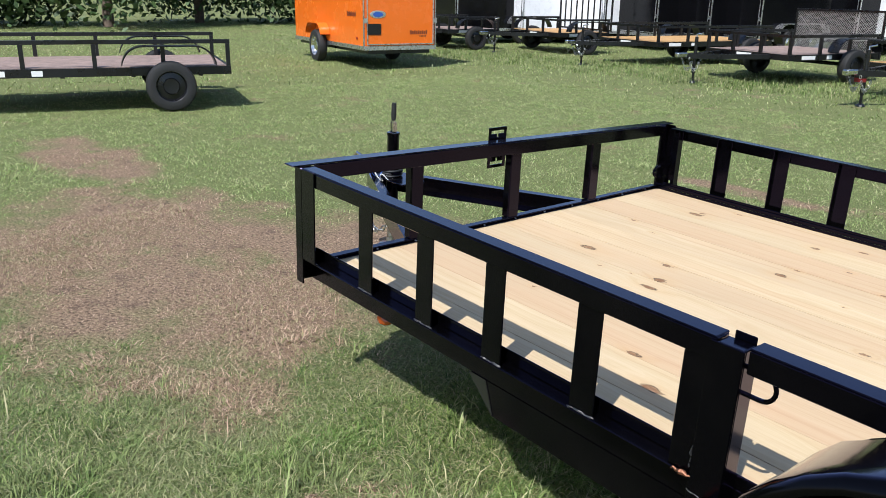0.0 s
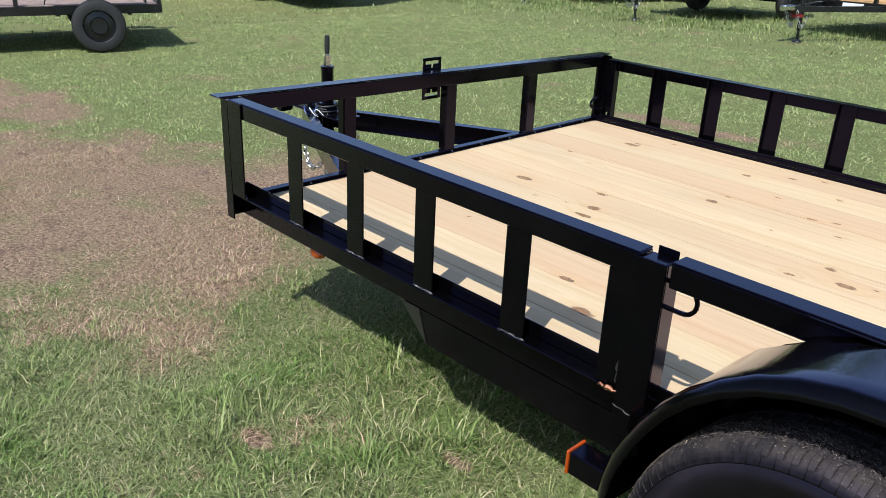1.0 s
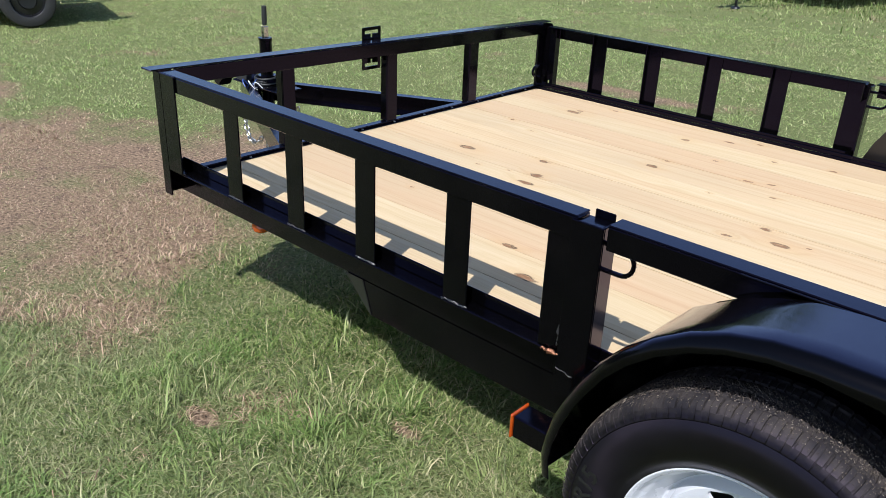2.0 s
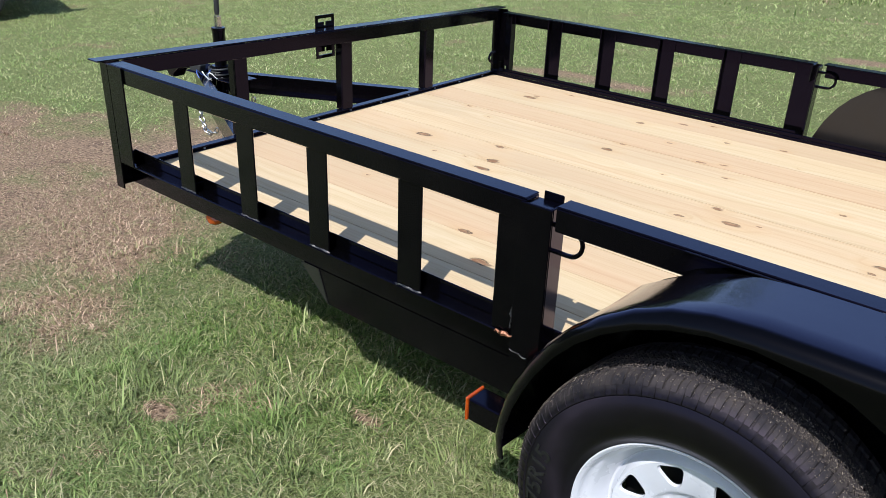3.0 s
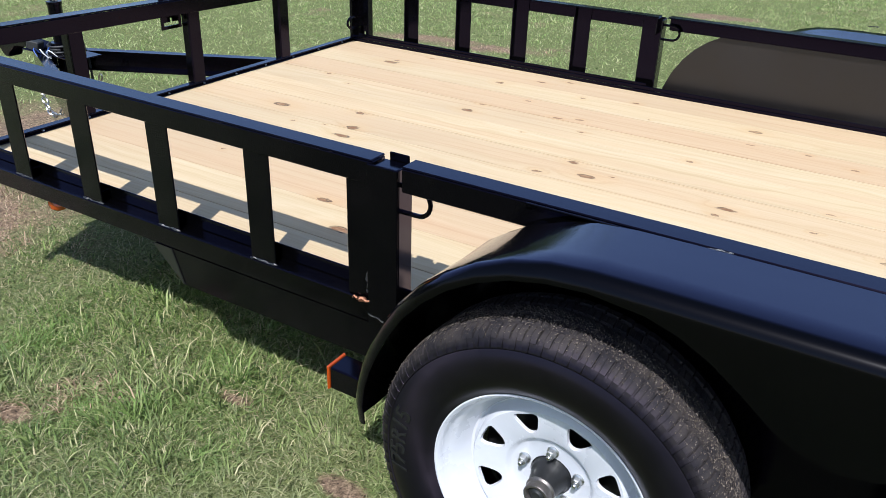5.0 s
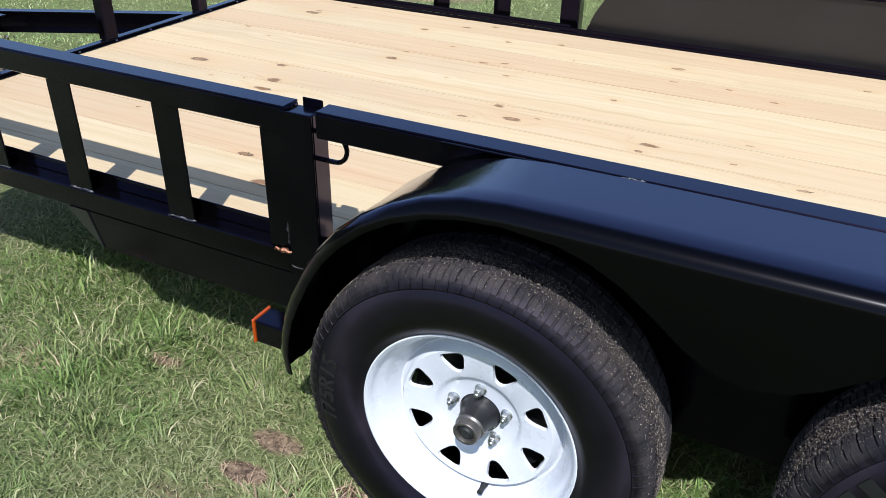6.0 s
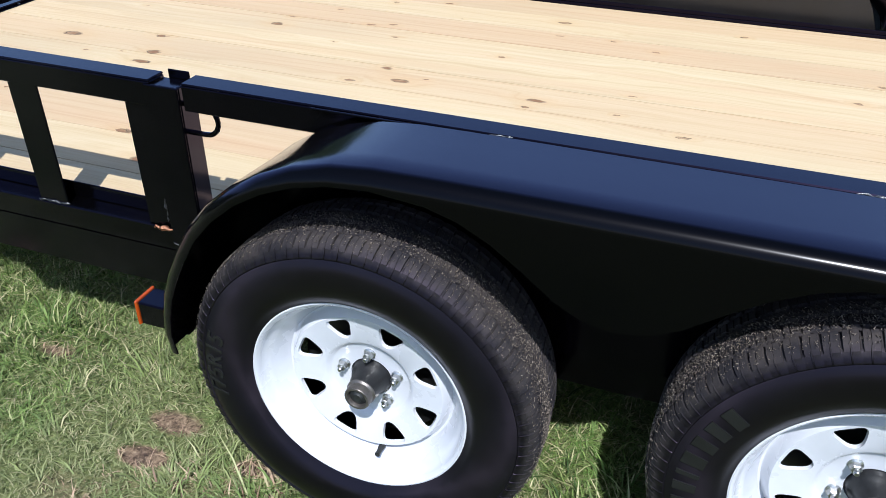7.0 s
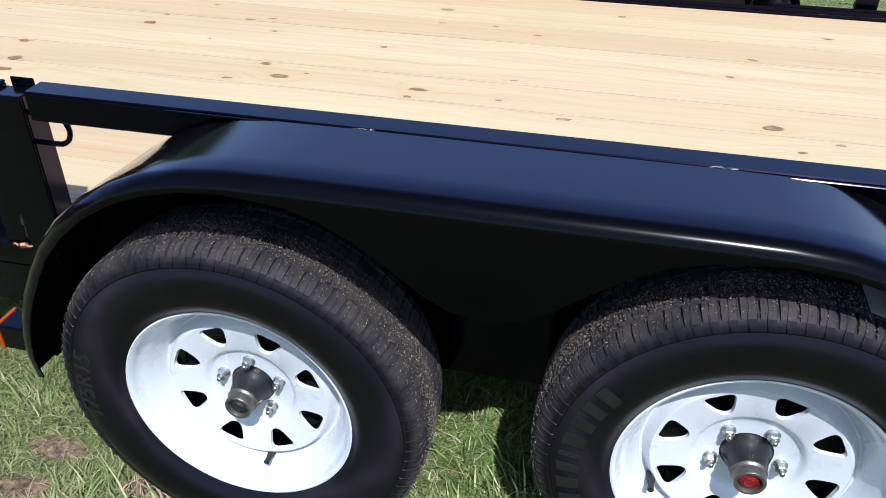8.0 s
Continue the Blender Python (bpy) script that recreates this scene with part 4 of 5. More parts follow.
front, front_tyre = wheel("front", 2.25, -0.194, 0.335, 0, 90, RUBBER_GRIP)
rear, rear_tyre = wheel("rear", 3.113, -0.194, 0.372, 6, 123.7, RED_LENS, valve=210)
wheel("front", 2.25, WIDTH + 0.194, 0.335, 10, 20, RUBBER_GRIP, True)
wheel("rear", 3.113, WIDTH + 0.194, 0.372, 50, 40, RUBBER_GRIP, True)
arc_text("/75R15", 0.050, 0.266, 191, front_tyre, "raised black tyre size lettering")
arc_text([0.020, 0.018, 0.018], 0.034, 0.262, -36, front_tyre, "raised maker's mark in plain bars", bars=True)
arc_text([0.018, 0.020, 0.016, 0.008, 0.022, 0.018, 0.018, 0.020], 0.036, 0.262, 192, rear_tyre, "raised maker's mark in plain bars", bars=True)


def tread_label():
    """White maker's label stuck across the tread."""
    bm = bmesh.new()
    rows = []
    for i in range(9):
        a = radians(69.5 - 14.0 * i / 8)
        rows.append([bm.verts.new((0.3458 * math.cos(a), y, 0.3458 * math.sin(a))) for y in (-0.0545, -0.02, 0.02)])
    for A, B in zip(rows, rows[1:]):
        for k in range(2):
            bm.faces.new((A[k], A[k + 1], B[k + 1], B[k]))
    bmesh.ops.solidify(bm, geom=bm.faces[:], thickness=0.0006)
    part("tread_label", bm, LABEL, rear_tyre, "white paper label across the tread")


tread_label()


def axles():
    for x, z in ((2.25, 0.335), (3.113, 0.372)):
        bm = bmesh.new()
        sweep(bm, [(x, -0.02, z), (x, WIDTH + 0.02, z)], 0.03, 16)
        part("axle_tube", bm, PAINT, trailer, "", True)
    for k in range(7):
        x = 1.31 + k * 0.48
        part("crossmember", boxes((x, x + 0.005, 0.09, WIDTH - 0.09, 0.30, 0.37), (x + 0.0055, x + 0.05, 0.09, WIDTH - 0.09, 0.365, 0.37)), PAINT, trailer)


axles()


def deck():
    n, y0, y1 = 11, 0.0600, WIDTH - 0.0600
    w = (y1 - y0) / n
    for k in range(n):
        bm = bmesh.new()
        a, b = y0 + k * w + 0.0016, y0 + (k + 1) * w - 0.0016
        box(bm, 0.1105, REAR - 0.01, a, b, 0.4005, 0.439 + 0.0005 * math.sin(k * 2.4), 0.0)
        part("plank", bm, WOOD, trailer)


deck()


# ---- trailers parked on the far side of the lawn ----
FAR_BLACK = plain("far_black_enamel", (0.007, 0.007, 0.008), 0.3, 0, 0.2, 4, 0.05)
BLACK_SKIN = plain("black_aluminium_skin", (0.004, 0.004, 0.005), 0.14, 0, 0.1, 3, 0.03)
BLACK_SKIN.node_tree.nodes["Principled BSDF"].inputs["Specular IOR Level"].default_value = 0.22
ORANGE = plain("orange_aluminium_skin", (0.78, 0.15, 0.009), 0.25, 0, 0.04, 3, 0.02, 0.4)
WHITE_SKIN = plain("white_aluminium_skin", (0.78, 0.79, 0.80), 0.3, 0, 0.03, 3, 0.02, 0.3)
ALU = plain("bare_aluminium_trim", (0.62, 0.62, 0.63), 0.3, 0.9, 0.1, 20, 0.05)
WOOD_GREY = plain("weathered_plank", (0.33, 0.24, 0.20), 0.8, 0, 0.25, 9, 0.3)
WOOD_NEW = plain("fresh_orange_plank", (0.58, 0.34, 0.13), 0.7, 0, 0.2, 9, 0.3)
FAR_TYRE = plain("far_tyre_rubber", (0.016, 0.016, 0.016), 0.7, 0, 0.2, 20, 0.2)
RED_BOX = plain("red_plastic", (0.25, 0.012, 0.015), 0.4)


def far_wheel(parent, x, y, r=0.33, material=None):
    bm = bmesh.new()
    lathe(bm, [(r * 0.62, -0.09), (r * 0.8, -0.1), (r * 0.95, -0.085), (r, -0.05), (r, 0.05), (r * 0.95, 0.085), (r * 0.8, 0.1), (r * 0.62, 0.09)], 32)
    w = part("tyre", bm, FAR_TYRE, parent, "", True)
    w.matrix_basis = pose(x, y, r)
    bm = bmesh.new()
    s = 1 if y > 0 else -1
    lathe(bm, [(0.0, s * 0.05), (r * 0.3, s * 0.055), (r * 0.34, s * 0.04), (r * 0.55, s * 0.03), (r * 0.6, s * 0.085), (r * 0.63, s * 0.09)], 24)
    part("rim", bm, material or WHITE_RIM, w, "", True)


def far_fender(parent, x0, x1, y0, y1, z, material):
    bm = bmesh.new()
    pts = []
    for k in range(9):
        a = radians(170 - k * 10)
        pts.append((x0 + 0.25 + 0.26 * math.cos(a), z - 0.26 + 0.27 * math.sin(a)))
    pts += [(x0 + x1 - x, zz) for x, zz in reversed(pts)]
    inner = [(x0 + (x - x0) * 0.98 + 0.008, zz - 0.015) for x, zz in reversed(pts)]
    prism(bm, pts + inner, "y", y0, y1)
    part("fender", bm, material, parent, "", False)


def open_trailer(jack_x, jack_y, length, plank, label, turn, gate="", gap=0.75, width=1.9):
    t = empty("utility_trailer", pose(jack_x, jack_y, 0, 0, 0, turn), label, "trailer", "parked open trailers")
    x0, x1, h = 1.15, 1.15 + length, width / 2
    part("deck_frame", boxes((x0, x1, -h, -h + 0.05, 0.42, 0.52), (x0, x1, h - 0.05, h, 0.42, 0.52), (x0, x0 + 0.05, -h + 0.051, h - 0.051, 0.42, 0.52), (x1 - 0.05, x1, -h + 0.051, h - 0.051, 0.42, 0.52)), FAR_BLACK, t)
    for k in range(9):
        w = (width - 0.11) / 9
        part("plank", boxes((x0 + 0.052, x1 - 0.052, -h + 0.055 + k * w, -h + 0.055 + (k + 1) * w - 0.006, 0.49, 0.528), bevel=0), plank, t)
    for k in range(4):
        cx = x0 + length * (k + 0.5) / 4
        part("crossmember", boxes((cx, cx + 0.05, -h + 0.051, h - 0.051, 0.40, 0.4885)), FAR_BLACK, t)
    bm = bmesh.new()
    sweep(bm, [(x1 - 0.75, -h, 0.33), (x1 - 0.75, h, 0.33)], 0.035, 10)
    part("axle_tube", bm, FAR_BLACK, t, "", True)
    part("top_rail", boxes((x0, x1, -h, -h + 0.05, 0.80, 0.85)), FAR_BLACK, t)
    part("top_rail", boxes((x0, x1, h - 0.05, h, 0.80, 0.85)), FAR_BLACK, t)
    part("top_rail", boxes((x0, x0 + 0.05, -h + 0.051, h - 0.051, 0.80, 0.85)), FAR_BLACK, t)
    n = max(3, int(length / gap))
    post = boxes((-0.025, 0.025, -0.025, 0.025, 0.521, 0.799))
    first = part("upright", post, FAR_BLACK, t)
    spots = [(x0 + 0.03 + (length - 0.06) * k / n, s * (h - 0.025)) for k in range(n + 1) for s in (-1, 1)] + [(x0 + 0.025, -h * 0.33), (x0 + 0.025, h * 0.33)]
    for k, (x, y) in enumerate(spots):
        o = first if k == 0 else new("upright", first.data)
        o.parent = t
        o.matrix_basis = pose(x, y, 0)
    for s in (-1, 1):
        bm = bmesh.new()
        prism(bm, [(-0.25, s * 0.02), (x0 + 0.02, s * h * 0.6), (x0 + 0.02, s * (h * 0.6 - 0.08)), (-0.25, -s * 0.03)], "z", 0.42, 0.50)
        part("tongue_beam", bm, FAR_BLACK, t)
        far_fender(t, x1 - 1.3, x1 - 0.2, s * h + (0.005 if s > 0 else -0.23), s * h + (0.23 if s > 0 else -0.005), 0.78, FAR_BLACK)
        far_wheel(t, x1 - 0.75, s * (h + 0.11), 0.30, FAR_BLACK)
    bm = bmesh.new()
    lathe(bm, [(0, 0), (0.03, 0), (0.03, 0.62), (0, 0.62)], 12)
    j = part("tongue_jack", bm, FAR_BLACK, t, "", True)
    j.matrix_basis = pose(0, 0, 0.16, 90, 0, 0)
    bm = bmesh.new()
    sweep(bm, [(0, 0.62, 0), (0, 0.66, 0), (0.1, 0.68, 0.04)], 0.012, 8)
    part("handle", bm, CHROME, j)
    bm = bmesh.new()
    lathe(bm, [(0, -0.16), (0.07, -0.16), (0.06, -0.14), (0.02, -0.12), (0.02, -0.001), (0, -0.001)], 12)
    part("foot", bm, FAR_BLACK, j)
    for c in range(2):
        bm = bmesh.new()
        for k in range(9):
            f = k / 8
            p = Vector((-0.2 + 0.25 * f, (0.09 if c else -0.09), 0.42 - 0.2 * math.sin(3.1 * f)))
            d = Vector((0.02, 0, 0)) if k % 2 else Vector((0, 0.018, 0))
            sweep(bm, [p + d * math.cos(a) + Vector((0, 0, 0.026)) * math.sin(a) for a in [radians(45 * i) for i in range(8)]], 0.007, 5, closed=True)
        part("safety_chain", bm, ZINC, t, "hanging zinc safety chain")
    part("coupler", boxes((-0.42, -0.2, -0.05, 0.05, 0.44, 0.52), bevel=0.015), CHROME, t, "bright steel coupler")
    for k, (a, b) in enumerate(((0.3, 0.62), (0.9, 1.02))):
        part("sticker", boxes((x0 + a, x0 + b, -h - 0.004, -h - 0.001, 0.435, 0.50), bevel=0), LABEL, t, "white rail sticker")
    part("sticker", boxes((x0 - 0.004, x0 - 0.001, -0.15, 0.2, 0.44, 0.50), bevel=0), LABEL, t, "white rail sticker")
    if gate:
        gx = x1 + 0.03
        hgt, gz = (1.3, 0.55) if gate == "bars" else (0.85, 0.40)
        part("gate_frame", boxes((gx, gx + 0.04, -h, -h + 0.04, gz, gz + hgt), (gx, gx + 0.04, h - 0.04, h, gz, gz + hgt), (gx, gx + 0.04, -h + 0.041, h - 0.041, gz - 0.04 + hgt, gz + hgt), (gx, gx + 0.04, -h + 0.041, h - 0.041, gz, gz + 0.04)), FAR_BLACK, t)
        if gate == "bars":
            for k in range(1, 9):
                y = -h + width * k / 9
                part("gate_bar", boxes((gx + 0.005, gx + 0.035, y - 0.014, y + 0.014, gz + 0.041, gz - 0.041 + hgt), bevel=0), FAR_BLACK, t)
        else:
            bm = bmesh.new()
            step = 0.05
            k = -int(hgt / step)
            while k * step < width:
                for s in (-1, 1):
                    y0 = k * step
                    a, b = max(0.0, y0), min(width, y0 + hgt)
                    za, zb = gz + 0.04 + (a - y0) * 0.96, gz + 0.04 + (b - y0) * 0.96
                    ya, yb = (-h + a, -h + b) if s > 0 else (h - a, h - b)
                    sweep(bm, [(gx + 0.02 + s * 0.003, ya, min(za, gz - 0.04 + hgt)), (gx + 0.02 + s * 0.003, yb, min(zb, gz - 0.04 + hgt))], 0.0045, 4, caps=False)
                k += 1
            tagged(part("gate_mesh", bm, ZINC, t, "expanded metal ramp mesh"), kind="stuff")
    return t


def enclosed_trailer(x, y, turn, length, width, height, skin, label, door="side", fender_mat=None, floor=0.42, wheels=1, group="parked cargo trailers"):
    """Origin on the ground under the middle of the end wall that faces +x; the body runs towards -x."""
    t = empty("cargo_trailer", pose(x, y, 0, 0, 0, turn), label, "trailer", group)
    h = width / 2
    bm = bmesh.new()
    box(bm, -length, 0, -h, h, floor, floor + height, 0.03)
    part("body", bm, skin, t)
    part("floor_rail", boxes((-length, 0.012, -h - 0.012, -h - 0.001, floor - 0.05, floor + 0.03), (-length, 0.012, h + 0.001, h + 0.012, floor - 0.05, floor + 0.03), (0.001, 0.014, -h, h, floor - 0.05, floor + 0.03)), ALU, t)
    part("underframe", boxes((-length + 0.05, -0.05, -h + 0.1, h - 0.1, floor - 0.12, floor - 0.001)), FAR_BLACK, t)
    for s in (-1, 1):
        part("corner_trim", boxes((-0.03, 0.006, s * h - 0.008, s * h + 0.008, floor + 0.03, floor + height - 0.02)), ALU, t)
        for k in range(wheels):
            wx = -length * 0.56 - 0.42 * (wheels - 1) + 0.84 * k
            far_wheel(t, wx, s * (h + 0.10), 0.33, CHROME)
        lo = -length * 0.56 - 0.42 * (wheels - 1) - 0.45
        hi = -length * 0.56 + 0.42 * (wheels - 1) + 0.45
        far_fender(t, lo, hi, *sorted((s * h + s * 0.005, s * (h + 0.22))), 0.80, fender_mat or ALU)
    d = part("door", boxes((0.006, 0.022, -h + 0.06, h - 0.06, floor + 0.06, floor + height - 0.1), bevel=0.006), skin, t)
    part("door_trim", boxes((0.0225, 0.03, -h + 0.05, -h + 0.075, floor + 0.05, floor + height - 0.08), (0.0225, 0.03, h - 0.075, h - 0.05, floor + 0.05, floor + height - 0.08), (0.0225, 0.03, -h + 0.0755, h - 0.0755, floor + 0.05, floor + 0.07)), ALU, d)
    for s in (-1, 1):
        for z in (floor + 0.45, floor + 1.3):
            part("hinge", boxes((0.031, 0.05, s * (h - 0.02) - 0.03, s * (h - 0.02) + 0.03, z, z + 0.09)), ALU, d)
    part("marker", boxes((-0.35, -0.30, -h - 0.02, -h - 0.0005, floor + 0.14, floor + 0.18), bevel=0.006), RED_LENS, t, "small red marker lamp")
    return t


AXIS = 75.5
open_trailer(-15.2, 11.6, 1.5, WOOD_GREY, "black open utility trailer beside the orange cargo trailer", AXIS)
open_trailer(-12.9, 13.1, 1.5, WOOD_NEW, "black open utility trailer with fresh planks and tall barred gate", AXIS, "bars", width=2.4)
open_trailer(-9.2, 12.2, 3.2, WOOD_NEW, "black open utility trailer with orange planks, parked on the lawn", AXIS, width=2.1)
open_trailer(-5.75, 11.2, 2.2, WOOD_GREY, "black open utility trailer with weathered deck and mesh ramp gate", AXIS, "mesh", width=2.0)
last = open_trailer(-2.55, 10.55, 4.0, WOOD_NEW, "black open utility trailer with brown planks and red battery box", AXIS)
box_part = part("battery_box", boxes((-0.14, -0.05, -0.08, 0.06, 0.34, 0.3975), bevel=0.008), RED_BOX, last, "red plastic battery box on the tongue")
part("lid", boxes((-0.145, -0.045, -0.085, 0.065, 0.398, 0.4195), bevel=0.004), FAR_BLACK, box_part)
open_trailer(-9.5, -0.6, 3.2, WOOD_GREY, "black open utility trailer standing apart on the lawn", 72)

BLACK_WORDS, WHITE_WORDS = "black enclosed cargo trailer in the back row", "white enclosed cargo trailer in the back row"
BACK_ROW = [
    (-16.76, 14.52, 2.1, BLACK_SKIN, BLACK_WORDS),
    (-15.84, 16.23, 2.2, WHITE_SKIN, WHITE_WORDS),
    (-13.84, 17.51, 2.0, WHITE_SKIN, WHITE_WORDS),
    (-12.11, 17.64, 2.0, BLACK_SKIN, BLACK_WORDS),
    (-10.73, 18.02, 2.0, BLACK_SKIN, BLACK_WORDS),
    (-9.45, 18.25, 2.0, BLACK_SKIN, BLACK_WORDS),
    (-9.48, 20.55, 2.0, WHITE_SKIN, WHITE_WORDS),
    (-8.36, 21.13, 2.0, BLACK_SKIN, BLACK_WORDS),
    (-7.25, 21.63, 2.0, WHITE_SKIN, WHITE_WORDS),
]
orange = enclosed_trailer(-10.35, 8.23, -11.0, 4.0, 1.52, 1.9, ORANGE, "bright orange enclosed cargo trailer with silver trim on the lawn", fender_mat=ORANGE)
part("vent", boxes((0.0225, 0.035, -0.70, -0.42, 0.66, 0.86), bevel=0.005), FAR_BLACK, orange, "black square vent")
bm = bmesh.new()
lathe(bm, [(0, -0.006), (0.165, -0.005), (0.175, 0.0)], 28)
badge = part("badge", bm, ALU, orange, "silver oval badge")
badge.matrix_basis = pose(0.024, -0.48, 1.03) @ pose(0, 0, 0, 0, 0, 90) @ Matrix.Diagonal((0.95, 1, 0.42, 1))
bm = bmesh.new()
lathe(bm, [(0, -0.008), (0.10, -0.0065), (0.11, -0.0055)], 28)
b2 = part("badge_field", bm, BLUE_PLASTIC, orange, "blue field of the badge")
b2.matrix_basis = badge.matrix_basis.copy()
PRINT = plain("dark_red_print", (0.10, 0.015, 0.008), 0.5)
for rows in ([(0.0225, 0.0245, 0.20 + 0.042 * k, 0.228 + 0.042 * k, 0.66, 0.735 - 0.015 * (k % 2)) for k in range(9)],
             [(0.0225, 0.0245, 0.40 + 0.03 * k, 0.42 + 0.03 * k, 0.615, 0.64) for k in range(5)],
             [(-0.82 + 0.05 * k, -0.785 + 0.05 * k, -0.7625, -0.7605, 0.98, 1.07 - 0.02 * (k % 2)) for k in range(9)]):
    part("print_bar", boxes(*rows, bevel=0), PRINT, orange, "dark print in plain bars")

for bx, by, bw, skin, words in BACK_ROW:
    enclosed_trailer(bx, by, AXIS - 180, 2.4 if bx == -9.45 else 4.5, bw, 2.0, skin, words, group="back row trailers", wheels=2)


# ---- trees behind ----
LEAF = plain("tree_leaf", (0.06, 0.11, 0.03), 0.55, 0, 0.3, 0.8, 0)
BARK = plain("tree_bark", (0.16, 0.12, 0.09), 0.9, 0, 0.3, 8, 0.6)


def tree(x, y, height, spread, seed):
    rng = random.Random(seed)
    t = empty("tree", pose(x, y, 0), "leafy green tree with low branches behind the trailers", "tree", "tree line")
    bm = bmesh.new()
    sweep(bm, [(0, 0, -0.1), (0.05, 0.02, height * 0.25), (-0.05, 0.05, height * 0.55), (0, 0, height * 0.85)], [0.22, 0.17, 0.11, 0.04], 10)
    tips = []
    for k in range(18):
        a, z = rng.uniform(0, 6.28), height * rng.uniform(0.1, 0.8)
        r = spread * rng.uniform(0.5, 1.0) * (1.15 - z / height)
        tip = Vector((r * math.cos(a), r * math.sin(a), z + rng.uniform(-0.2, 0.6)))
        sweep(bm, [(0, 0, z * 0.9), tip * 0.5 + Vector((0, 0, z * 0.45)), tip], [0.07, 0.045, 0.015], 6)
        tips.append(tip)
    part("trunk", bm, BARK, t, "", True)
    co, fs = [], []
    for tip in tips:
        for _ in range(620):
            p = tip + Vector((rng.gauss(0, 0.95), rng.gauss(0, 0.95), rng.gauss(0, 0.75)))
            u = Vector((rng.gauss(0, 1), rng.gauss(0, 1), rng.gauss(0, 1))).normalized() * rng.uniform(0.10, 0.20)
            v = u.cross(Vector((rng.gauss(0, 1), rng.gauss(0, 1), rng.gauss(0, 1)))).normalized() * 0.085
            i = len(co)
            co += [p - u, p + v, p + u, p - v]
            fs.append((i, i + 1, i + 2, i + 3))
    me = bpy.data.meshes.new("crown")
    me.from_pydata(co, [], fs)
    me.materials.append(LEAF)
    c = new("crown", me)
    c.parent = t
    tagged(c, kind="stuff")


for k in range(13):
    tree(-34 + k * 3.3 + 0.6 * math.sin(k * 5.1), 31 + 2.4 * math.sin(k * 2.3) - 0.22 * k, 7.6 + 1.6 * math.sin(k * 1.7), 3.2, 100 + k)
for k in range(9):
    tree(-31 + 1.2 * math.sin(k * 2.9), -14 + k * 4.6, 7.4 + 1.4 * math.sin(k * 1.3), 3.0, 140 + k)


# ---- grass ----
def grass(name, rects, count, height, width, seed, label, lean=0.5, per=1, spread=0.02, material=None, clumped=0.0):
    """Blades strewn over rectangles; with per > 1 they stand in tufts of that many; clumped thins them between natural clumps."""
    rng = np.random.default_rng(seed)
    areas = np.array([(r[1] - r[0]) * (r[3] - r[2]) for r in rects])
    tufts = count // per
    pick = rng.choice(len(rects), tufts, p=areas / areas.sum())
    R = np.array(rects)[pick]
    tx = R[:, 0] + (R[:, 1] - R[:, 0]) * rng.random(tufts)
    ty = R[:, 2] + (R[:, 3] - R[:, 2]) * rng.random(tufts)
    size = np.exp(rng.normal(0, 0.33, tufts))
    bare = np.zeros(tufts)
    for cx, cy, ax, ay in PATCHES:
        d = ((tx - cx) / ax) ** 2 + ((ty - cy) / ay) ** 2
        bare = np.maximum(bare, np.clip((1.5 - d) / 0.9, 0, 1))
    clump = np.array([noise.noise((a * 2.3, b * 2.3, 7.0)) + 0.5 * noise.noise((a * 6.1, b * 6.1, 3.0)) for a, b in zip(tx, ty)])
    if clumped:
        size = size * np.exp(0.55 * clump)
    if per > 1:
        stay = rng.random(tufts) > bare * 0.93
        if clumped:
            stay &= clump > clumped - 1.0 + 0.5 * rng.random(tufts)
        tx, ty, size = tx[stay], ty[stay], size[stay]
    tufts = len(tx)
    count = tufts * per
    ox, oy = rng.normal(0, spread, count), rng.normal(0, spread, count)
    h1 = np.repeat(size, per)
    x, y = np.repeat(tx, per), np.repeat(ty, per)
    if per > 1:
        x, y = x + ox * h1, y + oy * h1
    dry = np.zeros(count)
    for cx, cy, ax, ay in PATCHES:
        d = ((x - cx) / ax) ** 2 + ((y - cy) / ay) ** 2
        dry = np.maximum(dry, np.clip((1.5 - d) / 0.9, 0, 1))
    dry *= 0.6 + 0.4 * np.sin(x * 3.1 + 1.3 * np.sin(y * 2.7))
    keep = np.ones(count, bool)
    for cx, cy, ax, ay in SPOTS:
        keep &= ((x - cx) / ax) ** 2 + ((y - cy) / ay) ** 2 > 0.45 + 1.1 * rng.random(count)
    for wx in (2.25, 3.113):
        keep &= ~((abs(x - wx) < 0.12) & (y > -0.22) & (y < 0.02))
    x, y, dry, h1, ox, oy = x[keep], y[keep], dry[keep], h1[keep], ox[keep], oy[keep]
    n = len(x)
    hh = height * (0.45 + 0.75 * rng.random(n)) * h1
    tall = rng.random(n) < 0.02
    hh[tall] *= 1.7
    hh *= 1 - 0.62 * dry
    ang = rng.random(n) * 2 * np.pi if per == 1 else np.arctan2(oy, ox) + rng.normal(0, 0.7, n)
    ln = hh * (lean * (0.3 + rng.random(n)) + 1.1 * dry * rng.random(n))
    ww = width * (0.6 + 0.8 * rng.random(n))
    z = np.array([ground_height(a, b) for a, b in zip(x, y)]) - 0.003
    wa = ang + np.pi / 2 + rng.normal(0, 0.5, n)
    sx, sy = np.cos(wa) * ww / 2, np.sin(wa) * ww / 2
    ex, ey = np.cos(ang), np.sin(ang)
    V = np.empty((n, 5, 3), np.float32)
    V[:, 0] = np.stack([x - sx, y - sy, z], 1)
    V[:, 1] = np.stack([x + sx, y + sy, z], 1)
    mx, my, mz = x + ex * ln * 0.35, y + ey * ln * 0.35, z + hh * 0.62
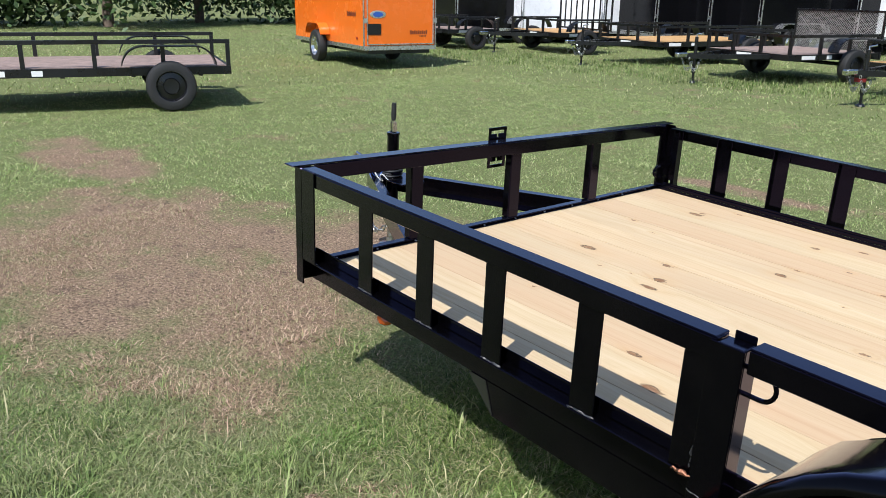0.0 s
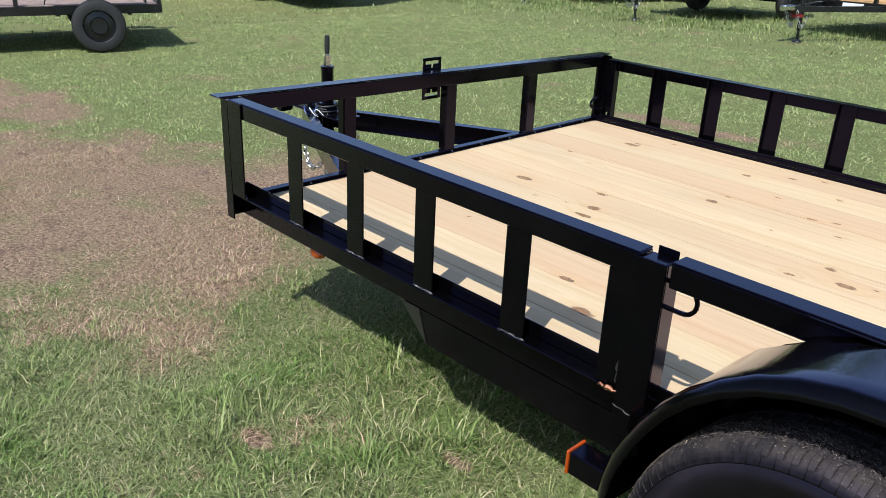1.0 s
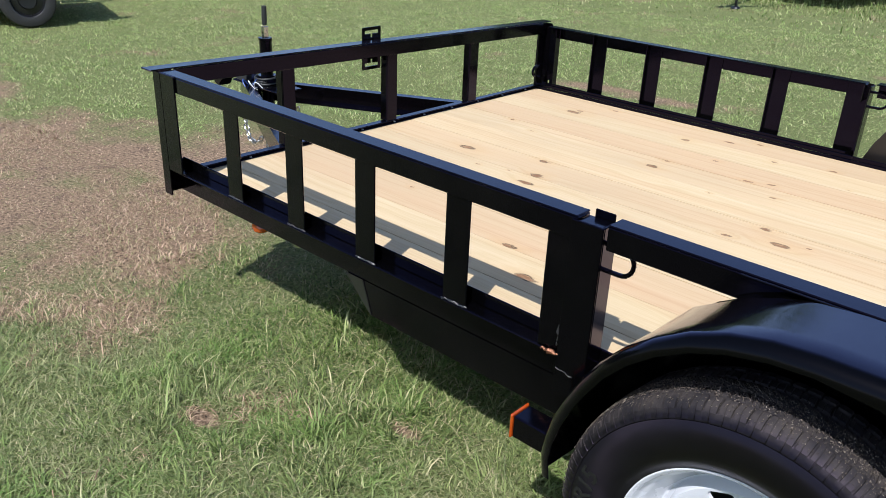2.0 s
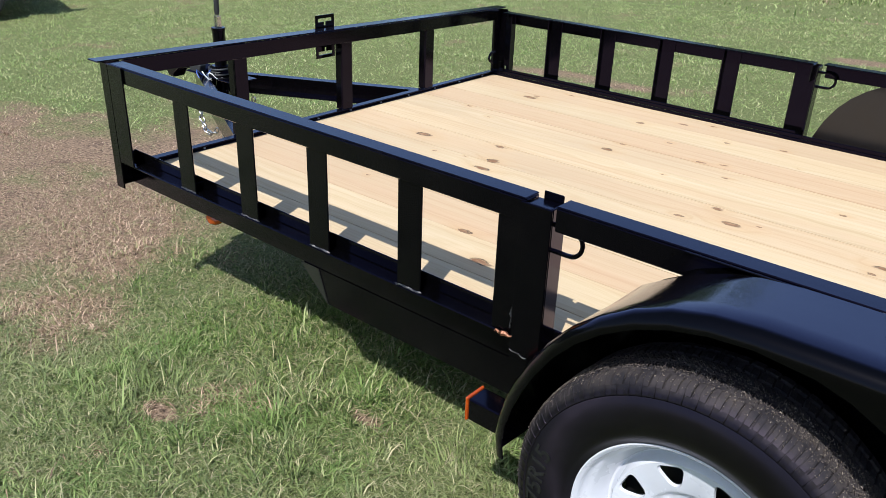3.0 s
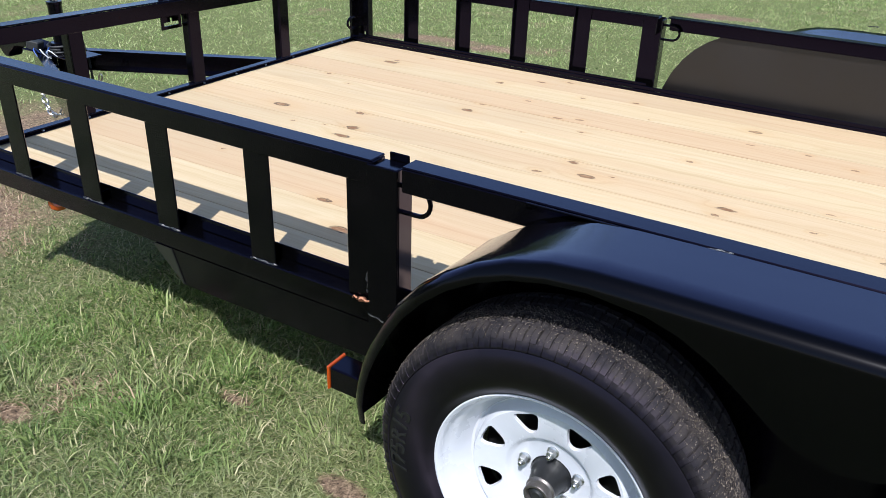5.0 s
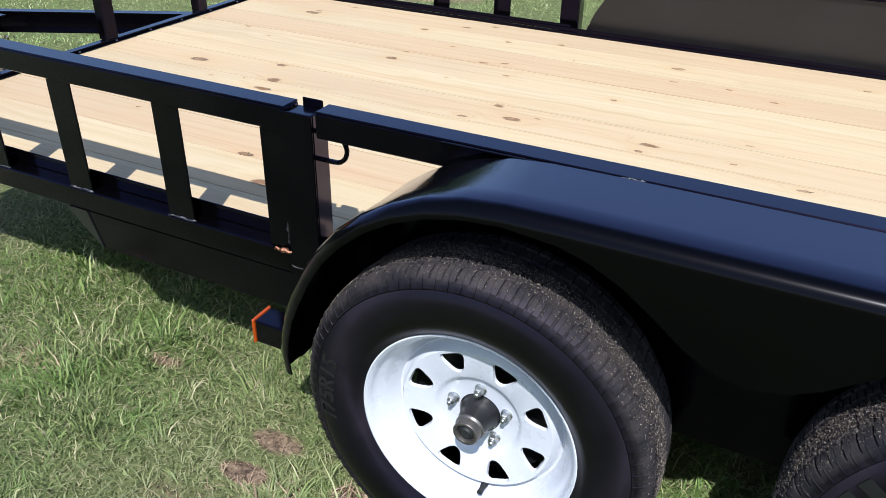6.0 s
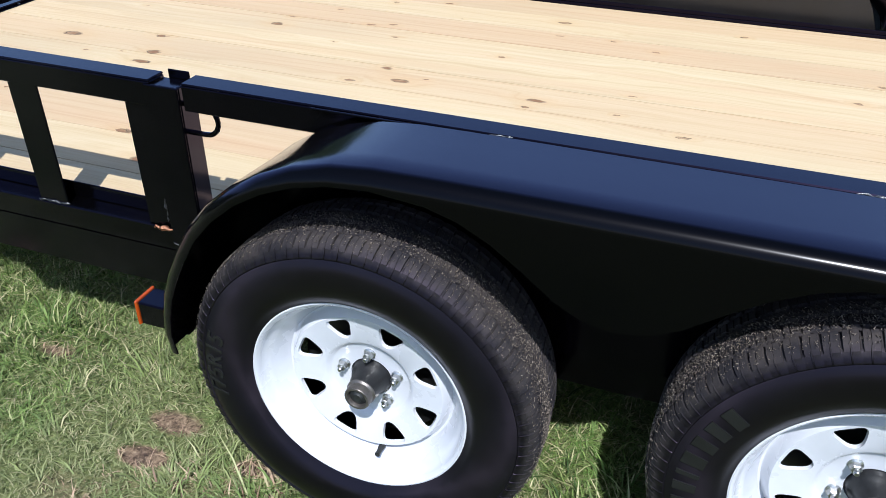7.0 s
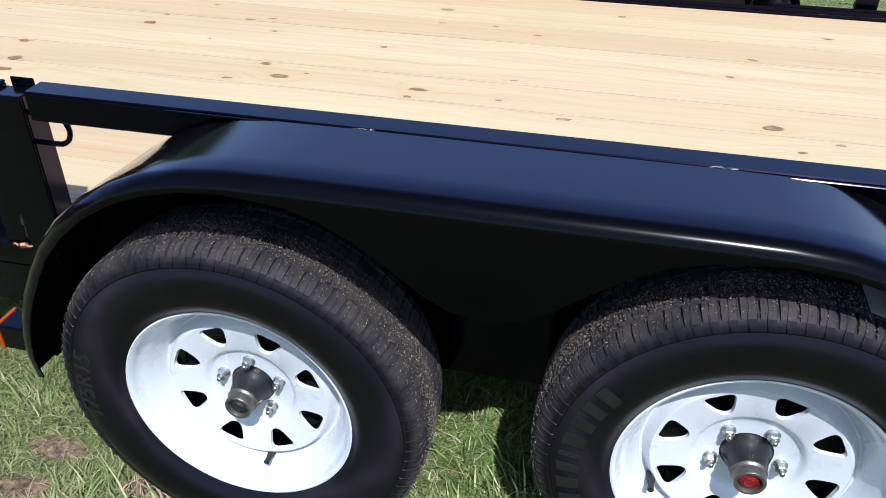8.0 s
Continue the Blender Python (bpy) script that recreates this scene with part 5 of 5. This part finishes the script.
    V[:, 2] = np.stack([mx + sx * 0.8, my + sy * 0.8, mz], 1)
    V[:, 3] = np.stack([mx - sx * 0.8, my - sy * 0.8, mz], 1)
    V[:, 4] = np.stack([x + ex * ln, y + ey * ln, z + hh * (0.98 - 0.25 * rng.random(n))], 1)
    me = bpy.data.meshes.new(name)
    me.vertices.add(n * 5)
    me.vertices.foreach_set("co", V.ravel())
    base = np.arange(n)[:, None] * 5
    loops = np.concatenate([base + np.array([0, 1, 2, 3]), base + np.array([3, 2, 4])], 1).astype(np.int32).ravel()
    me.loops.add(n * 7)
    me.loops.foreach_set("vertex_index", loops)
    me.polygons.add(n * 2)
    st = np.stack([np.arange(n) * 7, np.arange(n) * 7 + 4], 1).astype(np.int32).ravel()
    me.polygons.foreach_set("loop_start", st)
    me.materials.append(material or BLADE)
    me.update(calc_edges=True)
    ob = new(name, me)
    tagged(ob, label, "grass", kind="stuff")


BEHIND = [(-6.0, 8.0, -7.0, -1.25), (3.5, 8.0, -1.25, 0.75)]
NEAR, MID = [(-2.9, 3.5, -1.25, 0.75)], [(-9.0, -2.9, -2.2, 9.0), (-2.9, 6.0, 0.75, 9.0)]
grass("thatch", NEAR, 200000, 0.015, 0.0027, 1, "low thatch of short grass and dry straw", 2.3, material=THATCH)
grass("grass", NEAR, 225000, 0.021, 0.0036, 2, "low mat of green lawn grass", 1.9, 14, 0.022, clumped=0.45)
grass("grass", NEAR, 60000, 0.042, 0.0042, 9, "taller scattered tufts of lawn grass", 1.05, 15, 0.018, clumped=1.05)
grass("long_grass", NEAR, 6000, 0.058, 0.005, 12, "long coarse blades standing out of the lawn", 1.0, 7, 0.025, clumped=1.0)
grass("thatch", BEHIND, 30000, 0.03, 0.0095, 8, "mown lawn on the path's side", 1.3, material=LUSH)
grass("thatch", MID, 175000, 0.015, 0.0058, 3, "low thatch of the mown lawn", 2.4, material=LUSH)
grass("grass", MID, 125000, 0.021, 0.0054, 4, "mown lawn grass with brown patches", 1.8, 11, 0.04, material=LUSH, clumped=0.4)
grass("grass", [(-34.0, -9.0, -2.0, 26.0), (-9.0, 9.0, 9.0, 26.0)], 150000, 0.034, 0.013, 5, "lawn grass reaching to the parked trailers", 1.5, 4, 0.08, material=LUSH)
grass("long_grass", [(-14.0, 1.5, 10.8, 13.4)], 16000, 0.075, 0.007, 6, "longer unmown grass under the parked trailers", 0.9, 8, 0.06)
